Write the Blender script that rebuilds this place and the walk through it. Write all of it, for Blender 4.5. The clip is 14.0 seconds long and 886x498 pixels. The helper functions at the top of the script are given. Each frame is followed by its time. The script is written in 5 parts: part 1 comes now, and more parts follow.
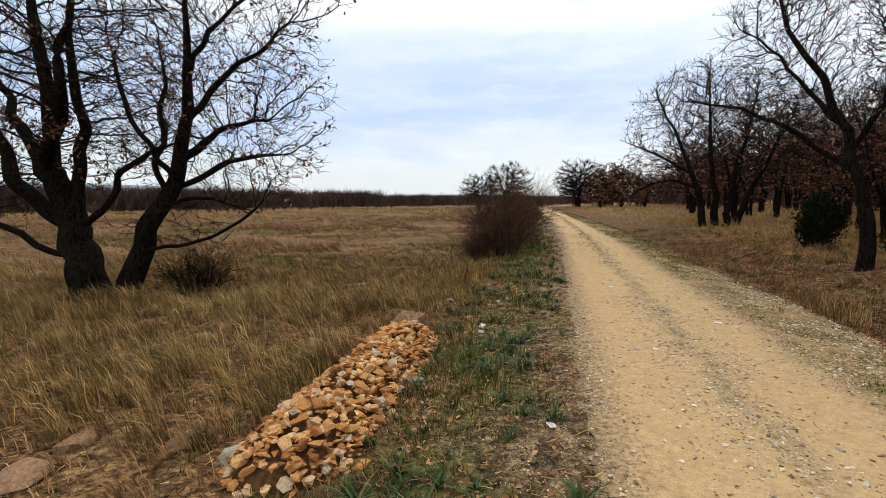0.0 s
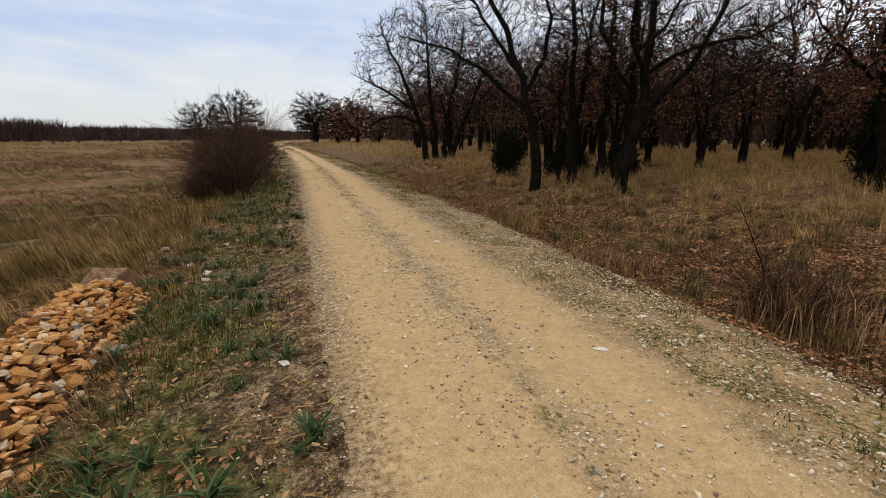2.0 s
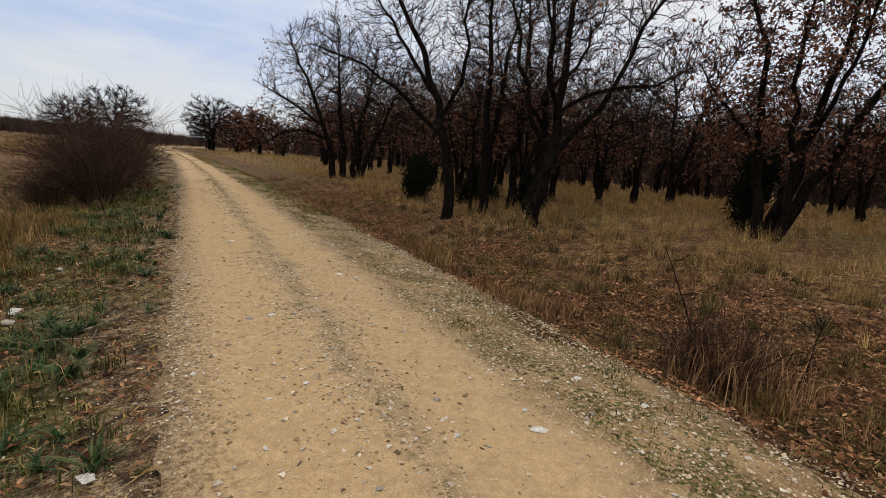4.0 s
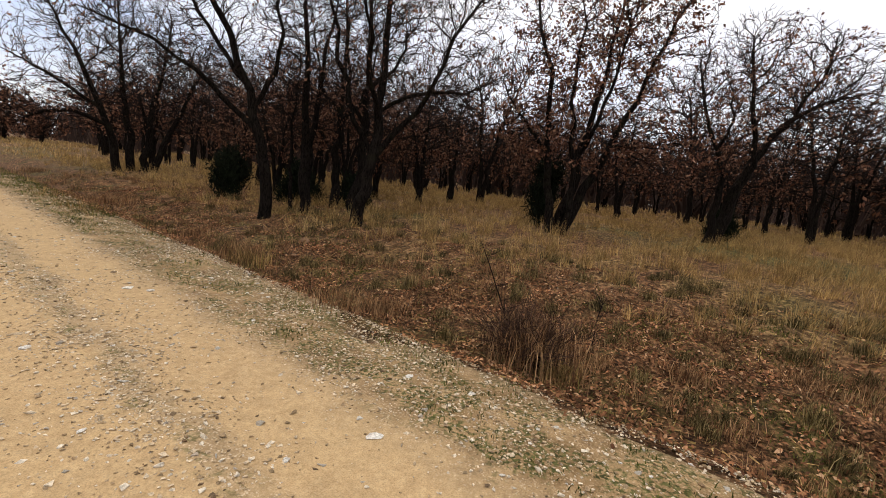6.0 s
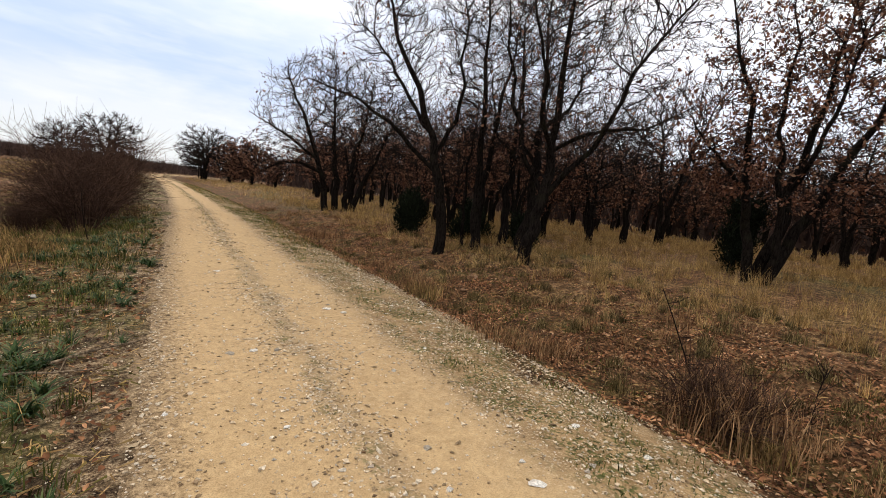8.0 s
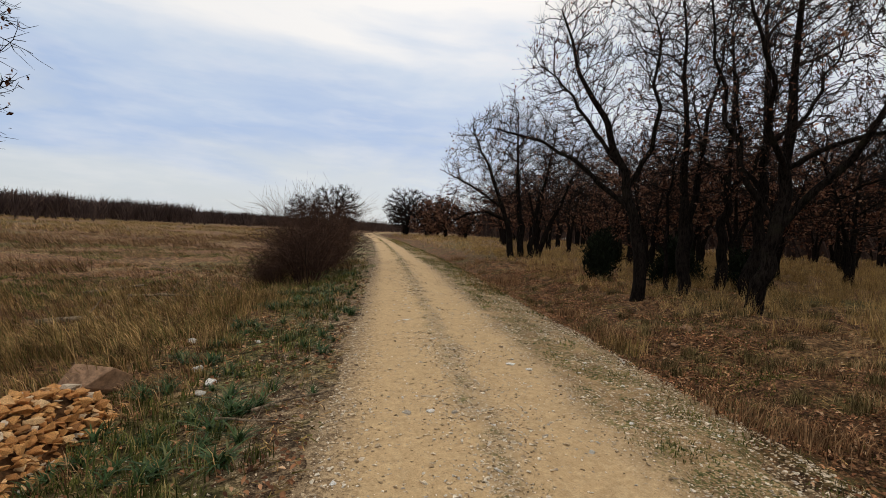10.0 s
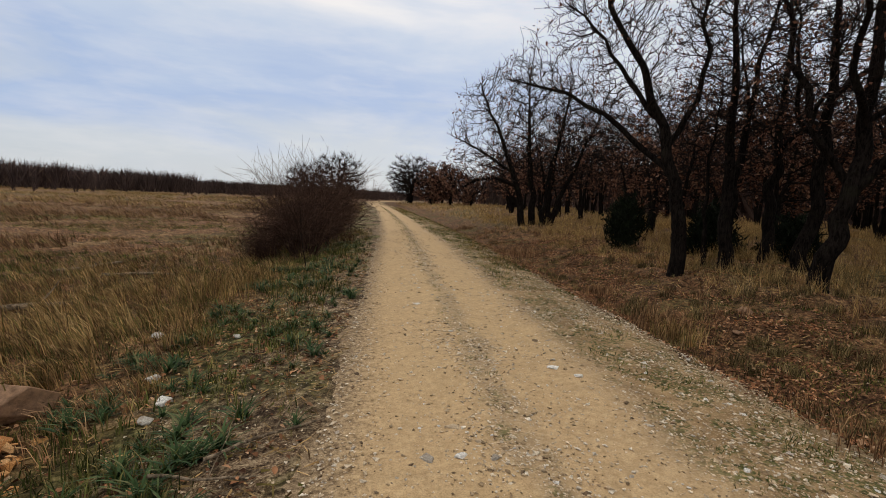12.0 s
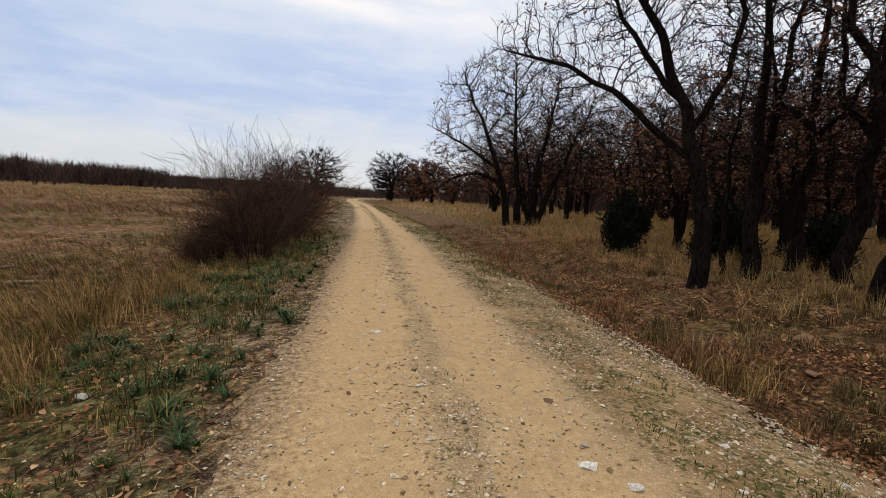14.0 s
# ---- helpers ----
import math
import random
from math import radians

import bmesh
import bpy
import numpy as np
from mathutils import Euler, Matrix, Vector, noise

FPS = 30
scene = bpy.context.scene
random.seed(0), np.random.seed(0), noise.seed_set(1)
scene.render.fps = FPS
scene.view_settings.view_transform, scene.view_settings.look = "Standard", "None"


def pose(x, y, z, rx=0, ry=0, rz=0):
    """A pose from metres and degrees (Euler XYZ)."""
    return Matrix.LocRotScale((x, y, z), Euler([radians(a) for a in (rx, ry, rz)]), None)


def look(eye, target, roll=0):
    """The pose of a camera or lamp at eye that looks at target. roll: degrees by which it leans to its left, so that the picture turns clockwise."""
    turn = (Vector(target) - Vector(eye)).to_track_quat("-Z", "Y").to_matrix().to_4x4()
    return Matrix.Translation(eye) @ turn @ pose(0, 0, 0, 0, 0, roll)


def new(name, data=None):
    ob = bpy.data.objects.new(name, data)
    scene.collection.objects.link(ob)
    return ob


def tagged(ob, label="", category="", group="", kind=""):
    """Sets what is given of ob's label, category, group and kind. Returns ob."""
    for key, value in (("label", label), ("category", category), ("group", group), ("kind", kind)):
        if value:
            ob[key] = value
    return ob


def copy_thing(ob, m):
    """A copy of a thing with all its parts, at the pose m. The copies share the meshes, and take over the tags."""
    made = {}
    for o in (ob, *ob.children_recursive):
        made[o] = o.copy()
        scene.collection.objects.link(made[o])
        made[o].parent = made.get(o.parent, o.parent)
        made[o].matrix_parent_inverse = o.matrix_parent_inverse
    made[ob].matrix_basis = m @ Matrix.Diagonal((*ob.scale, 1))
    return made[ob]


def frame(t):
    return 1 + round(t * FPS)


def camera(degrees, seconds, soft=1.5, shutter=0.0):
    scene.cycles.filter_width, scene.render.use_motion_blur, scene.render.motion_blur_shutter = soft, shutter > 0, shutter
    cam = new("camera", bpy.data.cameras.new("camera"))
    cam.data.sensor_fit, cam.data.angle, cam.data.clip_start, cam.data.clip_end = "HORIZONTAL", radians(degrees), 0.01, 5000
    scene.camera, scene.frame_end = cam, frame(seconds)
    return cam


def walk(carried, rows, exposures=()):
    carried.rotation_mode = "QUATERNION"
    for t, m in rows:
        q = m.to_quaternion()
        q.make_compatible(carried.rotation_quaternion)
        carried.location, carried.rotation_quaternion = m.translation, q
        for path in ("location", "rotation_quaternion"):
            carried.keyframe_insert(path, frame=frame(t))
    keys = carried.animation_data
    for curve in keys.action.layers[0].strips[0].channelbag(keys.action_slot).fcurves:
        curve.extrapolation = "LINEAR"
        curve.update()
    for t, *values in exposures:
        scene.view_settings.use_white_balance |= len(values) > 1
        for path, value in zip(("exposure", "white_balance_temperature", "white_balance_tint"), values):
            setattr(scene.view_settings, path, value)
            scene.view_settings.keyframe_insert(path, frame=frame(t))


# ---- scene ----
cam = camera(87.8, 14.0, soft=0.72)
PATH = [
    (0, (-0.049, -0.09, 1.595), (-0.047, 1.899, 1.385), -0.1),
    (0.5, (0.01, -0.084, 1.579), (0.157, 1.892, 1.302), -1.5),
    (1, (0.062, -0.08, 1.568), (0.41, 1.866, 1.26), -2.4),
    (1.5, (0.097, -0.083, 1.552), (0.813, 1.757, 1.233), -1.8),
    (2, (0.153, 0.033, 1.51), (1.164, 1.692, 1.037), 0.5),
    (4.5, (0.638, 0.813, 1.497), (2.132, 2.11, 1.204), 6.1),
    (5, (0.656, 0.829, 1.503), (2.369, 1.822, 1.222), 6.8),
    (5.5, (0.678, 0.818, 1.501), (2.511, 1.542, 1.165), 7.0),
    (6, (0.66, 0.82, 1.498), (2.453, 1.658, 1.208), 6.7),
    (6.5, (0.651, 0.817, 1.498), (2.4, 1.75, 1.232), 6.4),
    (7, (0.649, 0.814, 1.495), (2.399, 1.743, 1.218), 6.3),
    (7.5, (0.639, 0.807, 1.499), (2.403, 1.713, 1.235), 6.2),
    (8, (0.633, 0.85, 1.481), (2.017, 2.279, 1.276), 6.8),
    (8.5, (0.654, 0.901, 1.497), (1.607, 2.653, 1.338), 4.3),
    (9, (0.784, 0.993, 1.476), (1.537, 2.844, 1.391), 1.4),
    (11.5, (1.137, 2.131, 1.416), (1.828, 4.004, 1.298), 4.6),
    (12, (1.24, 2.476, 1.417), (1.931, 4.341, 1.201), 2.8),
    (12.5, (1.413, 2.823, 1.407), (2.044, 4.713, 1.233), 2.2),
    (13, (1.538, 3.235, 1.366), (2.388, 5.027, 1.11), 5.3),
    (13.5, (1.753, 3.613, 1.323), (2.718, 5.332, 0.989), 1.3),
    (14, (1.917, 4.018, 1.328), (2.683, 5.852, 1.111), 3.5),
]
EXPOSURES = [(0.0, 0.05, 7000, 10), (0.5, -0.02, 7000, 10), (1.5, -0.1, 7000, 11), (2.0, -0.18, 7100, 12), (4.5, -0.3, 7000, 14), (5.0, -0.24, 7100, 15), (6.0, 0.06, 7100, 15), (6.5, 0.17, 7100, 15), (7.5, 0.15, 7100, 15), (8.0, 0.09, 7050, 14), (8.5, 0.13, 7000, 13), (9.0, -0.1, 7000, 11), (11.5, -0.43, 6950, 13), (12.5, -0.38, 6950, 13), (14.0, -0.26, 7000, 13)]
walk(cam, [(t, look(eye, target, roll)) for t, eye, target, roll in PATH], EXPOSURES)

# ---- world, sun ----
SUN_ELEV, SUN_AZ = 38.0, 20.0  # degrees; azimuth from +y towards +x
world = bpy.data.worlds.new("overcast_sky")
scene.world = world
world.use_nodes = True


class Nodes:
    """Short hand for building node trees."""

    def __init__(self, tree):
        self.t = tree

    def add(self, kind, ins=None, **props):
        n = self.t.nodes.new(kind)
        for k, v in props.items():
            setattr(n, k, v)
        for k, v in (ins or {}).items():
            if isinstance(v, bpy.types.NodeSocket):
                self.t.links.new(v, n.inputs[k])
            else:
                n.inputs[k].default_value = v
        return n

    def noise(self, vec, scale, detail=4.0, rough=0.55, dist=0.0):
        return self.add("ShaderNodeTexNoise", {"Vector": vec, "Scale": scale, "Detail": detail, "Roughness": rough, "Distortion": dist}).outputs["Fac"]

    def ramp(self, fac, stops, interp="LINEAR"):
        n = self.add("ShaderNodeValToRGB", {"Fac": fac})
        n.color_ramp.interpolation = interp
        els = n.color_ramp.elements
        while len(els) < len(stops):
            els.new(0.5)
        for e, (p, c) in zip(els, stops):
            e.position = p
            e.color = (*c, 1.0) if isinstance(c, tuple) else (c, c, c, 1.0)
        return n.outputs["Color"]

    def mix(self, fac, a, b, blend="MIX"):
        n = self.add("ShaderNodeMix", data_type="RGBA", blend_type=blend)
        for idx, v in ((0, fac), (6, a), (7, b)):
            if isinstance(v, bpy.types.NodeSocket):
                self.t.links.new(v, n.inputs[idx])
            elif idx == 0:
                n.inputs[0].default_value = v
            else:
                n.inputs[idx].default_value = (*v, 1.0)
        return n.outputs[2]

    def math(self, op, a, b=0.0, clamp=False):
        return self.add("ShaderNodeMath", {0: a, 1: b}, operation=op, use_clamp=clamp).outputs[0]

    def bump(self, height, strength, dist):
        return self.add("ShaderNodeBump", {"Height": height, "Strength": strength, "Distance": dist}).outputs["Normal"]


def build_sky():
    nt = world.node_tree
    nt.nodes.clear()
    k = Nodes(nt)
    out = k.add("ShaderNodeOutputWorld")
    coord = k.add("ShaderNodeTexCoord").outputs["Generated"]
    sky = k.add("ShaderNodeTexSky", sky_type="NISHITA", sun_disc=False, sun_elevation=radians(SUN_ELEV), sun_rotation=radians(SUN_AZ))
    streak = k.add("ShaderNodeMapping", {"Vector": coord, "Scale": (1.2, 1.2, 5.0)}).outputs[0]
    n1 = k.noise(streak, 1.6, 5.0, 0.55, 0.4)
    n2 = k.noise(streak, 4.5, 4.0, 0.6)
    sep = k.add("ShaderNodeSeparateXYZ", {0: coord}).outputs["Z"]
    wob = k.math("ADD", sep, k.math("MULTIPLY", k.math("SUBTRACT", n1, 0.5), 0.42))
    base = k.ramp(wob, [(0.0, (0.60, 0.69, 0.78)), (0.10, (0.62, 0.71, 0.82)), (0.20, (0.43, 0.58, 0.86)), (0.30, (0.58, 0.71, 0.90)), (0.41, (0.93, 0.96, 0.99)), (0.8, (1.0, 1.0, 1.0))])
    base = k.mix(k.math("MULTIPLY", k.math("SUBTRACT", n2, 0.45, True), 1.0), base, (0.92, 0.94, 0.97))
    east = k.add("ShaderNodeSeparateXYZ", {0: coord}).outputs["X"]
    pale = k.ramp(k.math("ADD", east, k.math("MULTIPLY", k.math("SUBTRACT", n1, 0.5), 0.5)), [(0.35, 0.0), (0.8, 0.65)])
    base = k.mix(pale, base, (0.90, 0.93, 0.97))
    lift = k.math("ADD", k.math("MULTIPLY", k.math("MAXIMUM", k.math("SUBTRACT", sep, 0.3), 0.0), CLOUD_ZENITH), 1.0)
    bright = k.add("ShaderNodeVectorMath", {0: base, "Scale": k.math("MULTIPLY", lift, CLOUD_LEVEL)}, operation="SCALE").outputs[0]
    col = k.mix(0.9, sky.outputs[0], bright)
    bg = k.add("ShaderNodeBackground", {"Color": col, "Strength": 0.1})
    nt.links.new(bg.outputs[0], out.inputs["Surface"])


CLOUD_LEVEL, CLOUD_ZENITH = 12.5, 0.15
build_sky()
sun = new("sun", bpy.data.lights.new("sun", "SUN"))
sun.data.energy, sun.data.angle, sun.data.color = 0.7, radians(20), (1.0, 0.96, 0.9)
sun_from = Vector((math.sin(radians(SUN_AZ)) * math.cos(radians(SUN_ELEV)), math.cos(radians(SUN_AZ)) * math.cos(radians(SUN_ELEV)), math.sin(radians(SUN_ELEV))))
sun.matrix_world = look(sun_from * 60, (0, 0, 0))


# ---- materials ----
def material(name, rough=0.9, spec=0.2):
    m = bpy.data.materials.new(name)
    m.use_nodes = True
    k = Nodes(m.node_tree)
    bsdf = m.node_tree.nodes["Principled BSDF"]
    bsdf.inputs["Roughness"].default_value = rough
    bsdf.inputs["Specular IOR Level"].default_value = spec
    return m, k, bsdf


def plug(k, bsdf, color=None, normal=None, rough=None):
    for sock, v in (("Base Color", color), ("Normal", normal), ("Roughness", rough)):
        if v is not None:
            k.t.links.new(v, bsdf.inputs[sock])


def blade_material(name, stops, patch=((0.8, 0.8, 0.8), (1.1, 1.1, 1.1)), patch_scale=0.5, rough=0.75, clump=None):
    """Thin stalks and leaves: each island its own tone, patches over the ground."""
    m, k, b = material(name, rough, 0.06)
    rnd = k.add("ShaderNodeNewGeometry").outputs["Random Per Island"]
    obj = k.add("ShaderNodeTexCoord").outputs["Object"]
    col = k.ramp(rnd, stops)
    pat = k.ramp(k.noise(obj, patch_scale, 3.0), [(0.35, patch[0]), (0.65, patch[1])])
    col = k.mix(1.0, col, pat, "MULTIPLY")
    if clump:
        tone = k.ramp(k.noise(obj, 4.5, 3.0, 0.6), [(0.38, (clump[0],) * 3), (0.62, (clump[1],) * 3)])
        col = k.mix(1.0, col, tone, "MULTIPLY")
    plug(k, b, col)
    return m


def bark_material(name, dark, light, moss):
    m, k, b = material(name, 1.0, 0.03)
    obj = k.add("ShaderNodeTexCoord").outputs["Object"]
    long = k.add("ShaderNodeMapping", {"Vector": obj, "Scale": (1.0, 1.0, 0.28)}).outputs[0]
    n1 = k.noise(long, 28.0, 5.0, 0.65, 0.6)
    n2 = k.noise(obj, 3.0, 3.0)
    col = k.ramp(n1, [(0.4, dark), (0.62, light)])
    col = k.mix(k.ramp(n2, [(0.55, 0.0), (0.75, 0.6)]), col, moss)
    plug(k, b, col, k.bump(n1, 0.9, 0.03))
    return m


def stone_material(name, stops, scale=6.0):
    m, k, b = material(name, 0.9, 0.2)
    obj = k.add("ShaderNodeTexCoord").outputs["Object"]
    rnd = k.add("ShaderNodeObjectInfo").outputs["Random"]
    isl = k.add("ShaderNodeNewGeometry").outputs["Random Per Island"]
    mixr = k.math("FRACT", k.math("ADD", rnd, isl))
    n1 = k.noise(obj, scale * 4, 6.0, 0.7)
    n2 = k.noise(obj, scale, 3.0)
    col = k.ramp(mixr, stops)
    col = k.mix(1.0, col, k.ramp(n1, [(0.38, 0.55), (0.62, 1.2)]), "MULTIPLY")
    col = k.mix(k.ramp(n2, [(0.52, 0.0), (0.74, 0.5)]), col, (0.24, 0.125, 0.05))
    plug(k, b, col, k.bump(n1, 0.7, 0.01))
    return m


def ground_material():
    m, k, b = material("field_soil", 0.95, 0.1)
    obj = k.add("ShaderNodeTexCoord").outputs["Object"]
    v = k.add("ShaderNodeAttribute", attribute_name="from_edge").outputs["Fac"]
    big = k.noise(obj, 0.09, 4.0, 0.6)
    mid = k.noise(obj, 0.7, 5.0, 0.6)
    fine = k.noise(obj, 14.0, 6.0, 0.7)
    tiny = k.noise(obj, 70.0, 4.0, 0.7)
    straw = k.ramp(fine, [(0.38, (0.05, 0.028, 0.012)), (0.5, (0.21, 0.135, 0.058)), (0.62, (0.45, 0.31, 0.15))])
    brown = k.ramp(fine, [(0.38, (0.04, 0.02, 0.011)), (0.5, (0.15, 0.08, 0.04)), (0.62, (0.32, 0.17, 0.085))])
    green = k.ramp(fine, [(0.38, (0.02, 0.022, 0.008)), (0.5, (0.085, 0.085, 0.025)), (0.62, (0.19, 0.17, 0.06))])
    field = k.mix(k.ramp(mid, [(0.38, 0.3), (0.52, 1.0)]), straw, brown)
    field = k.mix(k.ramp(big, [(0.52, 0.0), (0.62, 0.75)]), field, green)
    # verge beside the track: trodden soil with grit
    grit = k.ramp(k.math("ADD", k.math("MULTIPLY", tiny, 0.5), k.math("MULTIPLY", fine, 0.5)), [(0.41, (0.036, 0.021, 0.012)), (0.5, (0.165, 0.108, 0.062)), (0.59, (0.45, 0.34, 0.21))])
    verge = k.mix(k.ramp(k.math("SUBTRACT", mid, k.math("MULTIPLY", v, 0.08)), [(0.5, 0.0), (0.62, 0.85)]), grit, green)
    litter = k.ramp(k.noise(obj, 24.0, 4.0, 0.7), [(0.4, (0.022, 0.011, 0.006)), (0.52, (0.125, 0.062, 0.03)), (0.64, (0.34, 0.18, 0.09))])
    wob = k.math("ADD", v, k.math("MULTIPLY", k.math("SUBTRACT", mid, 0.5), 1.6))
    m_verge = k.ramp(k.math("ADD", k.math("MULTIPLY", wob, 0.1), 0.5), [(0.29, 0.0), (0.38, 1.0)])
    m_litter = k.ramp(k.math("MULTIPLY", wob, 0.1), [(0.30, 0.0), (0.36, 1.0), (0.52, 0.85), (0.72, 0.0)])
    m_verge = k.math("MULTIPLY", m_verge, k.math("LESS_THAN", v, 3.3))
    col = k.mix(m_verge, field, verge)
    col = k.mix(m_litter, col, k.mix(k.ramp(mid, [(0.5, 0.0), (0.62, 0.65)]), litter, green))
    # blotches darken the soil like shaded gaps between grass clumps
    col = k.mix(1.0, col, k.ramp(k.noise(obj, 5.5, 5.0, 0.65), [(0.4, 0.5), (0.58, 1.4)]), "MULTIPLY")
    plug(k, b, col, k.bump(k.math("ADD", fine, k.math("MULTIPLY", tiny, 0.5)), 0.9, 0.04))
    return m


def road_material():
    m, k, b = material("sandy_track", 0.95, 0.1)
    obj = k.add("ShaderNodeTexCoord").outputs["Object"]
    v = k.add("ShaderNodeAttribute", attribute_name="from_edge").outputs["Fac"]
    mid = k.noise(obj, 1.3, 5.0, 0.6)
    low = k.noise(obj, 0.35, 3.0)
    fine = k.noise(obj, 22.0, 5.0, 0.7)
    tiny = k.noise(obj, 110.0, 4.0, 0.75)
    peb = k.add("ShaderNodeTexVoronoi", {"Vector": k.add("ShaderNodeVectorMath", {0: k.add("ShaderNodeTexNoise", {"Vector": obj, "Scale": 25.0}).outputs["Color"], 1: (0.03, 0.03, 0.03), 2: obj}, operation="MULTIPLY_ADD").outputs[0], "Scale": 75.0, "Randomness": 1.0})
    peb_d, peb_c = peb.outputs["Distance"], peb.outputs["Color"]
    sand = k.ramp(fine, [(0.34, (0.42, 0.28, 0.145)), (0.5, (0.50, 0.345, 0.183)), (0.66, (0.57, 0.41, 0.23))])
    sand = k.mix(k.ramp(low, [(0.4, 0.0), (0.65, 0.5)]), sand, (0.52, 0.365, 0.19))
    sand = k.mix(1.0, sand, k.ramp(tiny, [(0.38, 0.72), (0.5, 0.99), (0.62, 1.1)]), "MULTIPLY")
    pcol = k.ramp(k.add("ShaderNodeSeparateColor", {0: peb_c}).outputs[0], [(0.0, (0.10, 0.07, 0.045)), (0.3, (0.30, 0.225, 0.145)), (0.75, (0.47, 0.37, 0.25)), (1.0, (0.76, 0.68, 0.55))])
    gravel = k.mix(k.ramp(peb_d, [(0.32, 0.0), (0.6, 1.0)]), pcol, (0.27, 0.19, 0.108))
    gravel = k.mix(0.15, gravel, sand)
    # darker gravel on the outer shoulder, its tone lowered for shade between stones
    gap_gravel = k.mix(1.0, gravel, (0.70, 0.62, 0.52), "MULTIPLY")
    gravel = k.mix(k.ramp(k.math("MULTIPLY", v, 0.25), [(0.5, 0.0), (0.62, 1.0)]), gravel, gap_gravel)
    moss = k.ramp(fine, [(0.4, (0.03, 0.036, 0.011)), (0.6, (0.12, 0.12, 0.04))])
    wob = k.math("ADD", v, k.math("MULTIPLY", k.math("SUBTRACT", mid, 0.5), 0.45))
    # gravel on the crown, on the outer shoulder and thinly along the inner edge
    m_gravel = k.ramp(k.math("MULTIPLY", wob, 0.25), [(0.0, 0.45), (0.05, 0.1), (0.25, 0.08), (0.275, 0.75), (0.315, 0.75), (0.34, 0.12), (0.48, 0.12), (0.58, 0.95), (1.0, 1.0)])
    m_gravel = k.math("MULTIPLY", m_gravel, k.ramp(k.noise(obj, 2.1, 5.0, 0.7), [(0.36, 0.35), (0.56, 1.0)]))
    m_moss = k.math("MULTIPLY", k.ramp(k.math("MULTIPLY", wob, 0.25), [(0.53, 0.0), (0.60, 1.0), (0.8, 0.9), (0.95, 1.0)]), k.ramp(k.noise(obj, 2.6, 5.0, 0.75), [(0.45, 0.0), (0.52, 1.0)]))
    m_crown = k.math("MULTIPLY", k.ramp(k.math("MULTIPLY", wob, 0.25), [(0.24, 0.0), (0.28, 0.8), (0.33, 0.0)]), k.ramp(k.noise(obj, 4.0, 5.0, 0.75), [(0.48, 0.0), (0.56, 1.0)]))
    col = k.mix(m_gravel, sand, gravel)
    speck = k.noise(obj, 30.0, 3.0, 0.6)
    col = k.mix(k.math("MULTIPLY", k.math("MAXIMUM", m_moss, m_crown), k.ramp(speck, [(0.46, 0.0), (0.54, 1.0)])), col, moss)
    soil = k.ramp(k.math("ADD", k.math("MULTIPLY", tiny, 0.5), k.math("MULTIPLY", fine, 0.5)), [(0.4, (0.05, 0.03, 0.018)), (0.5, (0.21, 0.145, 0.085)), (0.6, (0.45, 0.34, 0.21))])
    m_soil = k.ramp(k.math("ADD", k.math("MULTIPLY", k.math("ADD", v, k.math("MULTIPLY", k.math("SUBTRACT", fine, 0.5), 0.9)), 0.2), 0.1), [(0.09, 1.0), (0.16, 0.0), (0.75, 0.0), (0.80, 0.8)])
    col = k.mix(k.math("MULTIPLY", m_soil, 0.85), col, soil)
    col = k.mix(1.0, col, k.ramp(k.noise(obj, 7.0, 6.0, 0.75), [(0.38, 0.9), (0.6, 1.05)]), "MULTIPLY")
    hgt = k.math("ADD", k.math("MULTIPLY", fine, 0.5), k.math("MULTIPLY", k.math("SUBTRACT", 1.0, peb_d), m_gravel))
    plug(k, b, col, k.bump(k.math("ADD", hgt, k.math("MULTIPLY", tiny, 0.3)), 0.28, 0.01))
    return m


M_GROUND, M_ROAD = ground_material(), road_material()
# bark and twigs darker than real oak: backlit silhouette put into the colour
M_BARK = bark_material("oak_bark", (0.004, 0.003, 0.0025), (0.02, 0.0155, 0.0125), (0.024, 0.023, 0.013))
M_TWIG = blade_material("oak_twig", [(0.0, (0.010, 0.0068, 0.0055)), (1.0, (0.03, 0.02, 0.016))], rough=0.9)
M_LEAF = blade_material("dead_oak_leaf", [(0.0, (0.055, 0.025, 0.017)), (0.5, (0.155, 0.066, 0.038)), (0.85, (0.28, 0.135, 0.08)), (1.0, (0.42, 0.25, 0.16))], rough=0.7)
M_LITTER = blade_material("fallen_leaf", [(0.0, (0.06, 0.027, 0.015)), (0.4, (0.20, 0.088, 0.042)), (0.8, (0.38, 0.185, 0.09)), (1.0, (0.52, 0.34, 0.20))], rough=0.7, clump=(0.55, 1.5))
M_STRAW = blade_material("dry_grass", [(0.0, (0.075, 0.045, 0.02)), (0.25, (0.25, 0.155, 0.068)), (0.62, (0.53, 0.365, 0.175)), (0.78, (0.20, 0.15, 0.052)), (1.0, (0.095, 0.10, 0.03))], ((0.7, 0.64, 0.56), (1.15, 1.13, 1.05)), 0.45, clump=(0.55, 1.55))
M_GOLD = blade_material("golden_grass", [(0.0, (0.18, 0.11, 0.045)), (0.4, (0.40, 0.26, 0.11)), (0.85, (0.62, 0.44, 0.21)), (1.0, (0.20, 0.16, 0.06))], ((0.75, 0.7, 0.62), (1.1, 1.08, 1.0)), 0.45, clump=(0.55, 1.55))
M_RUSSET = blade_material("russet_grass", [(0.0, (0.085, 0.043, 0.022)), (0.5, (0.26, 0.148, 0.076)), (1.0, (0.50, 0.33, 0.18))], ((0.7, 0.65, 0.6), (1.1, 1.05, 1.0)), 0.3, clump=(0.55, 1.55))
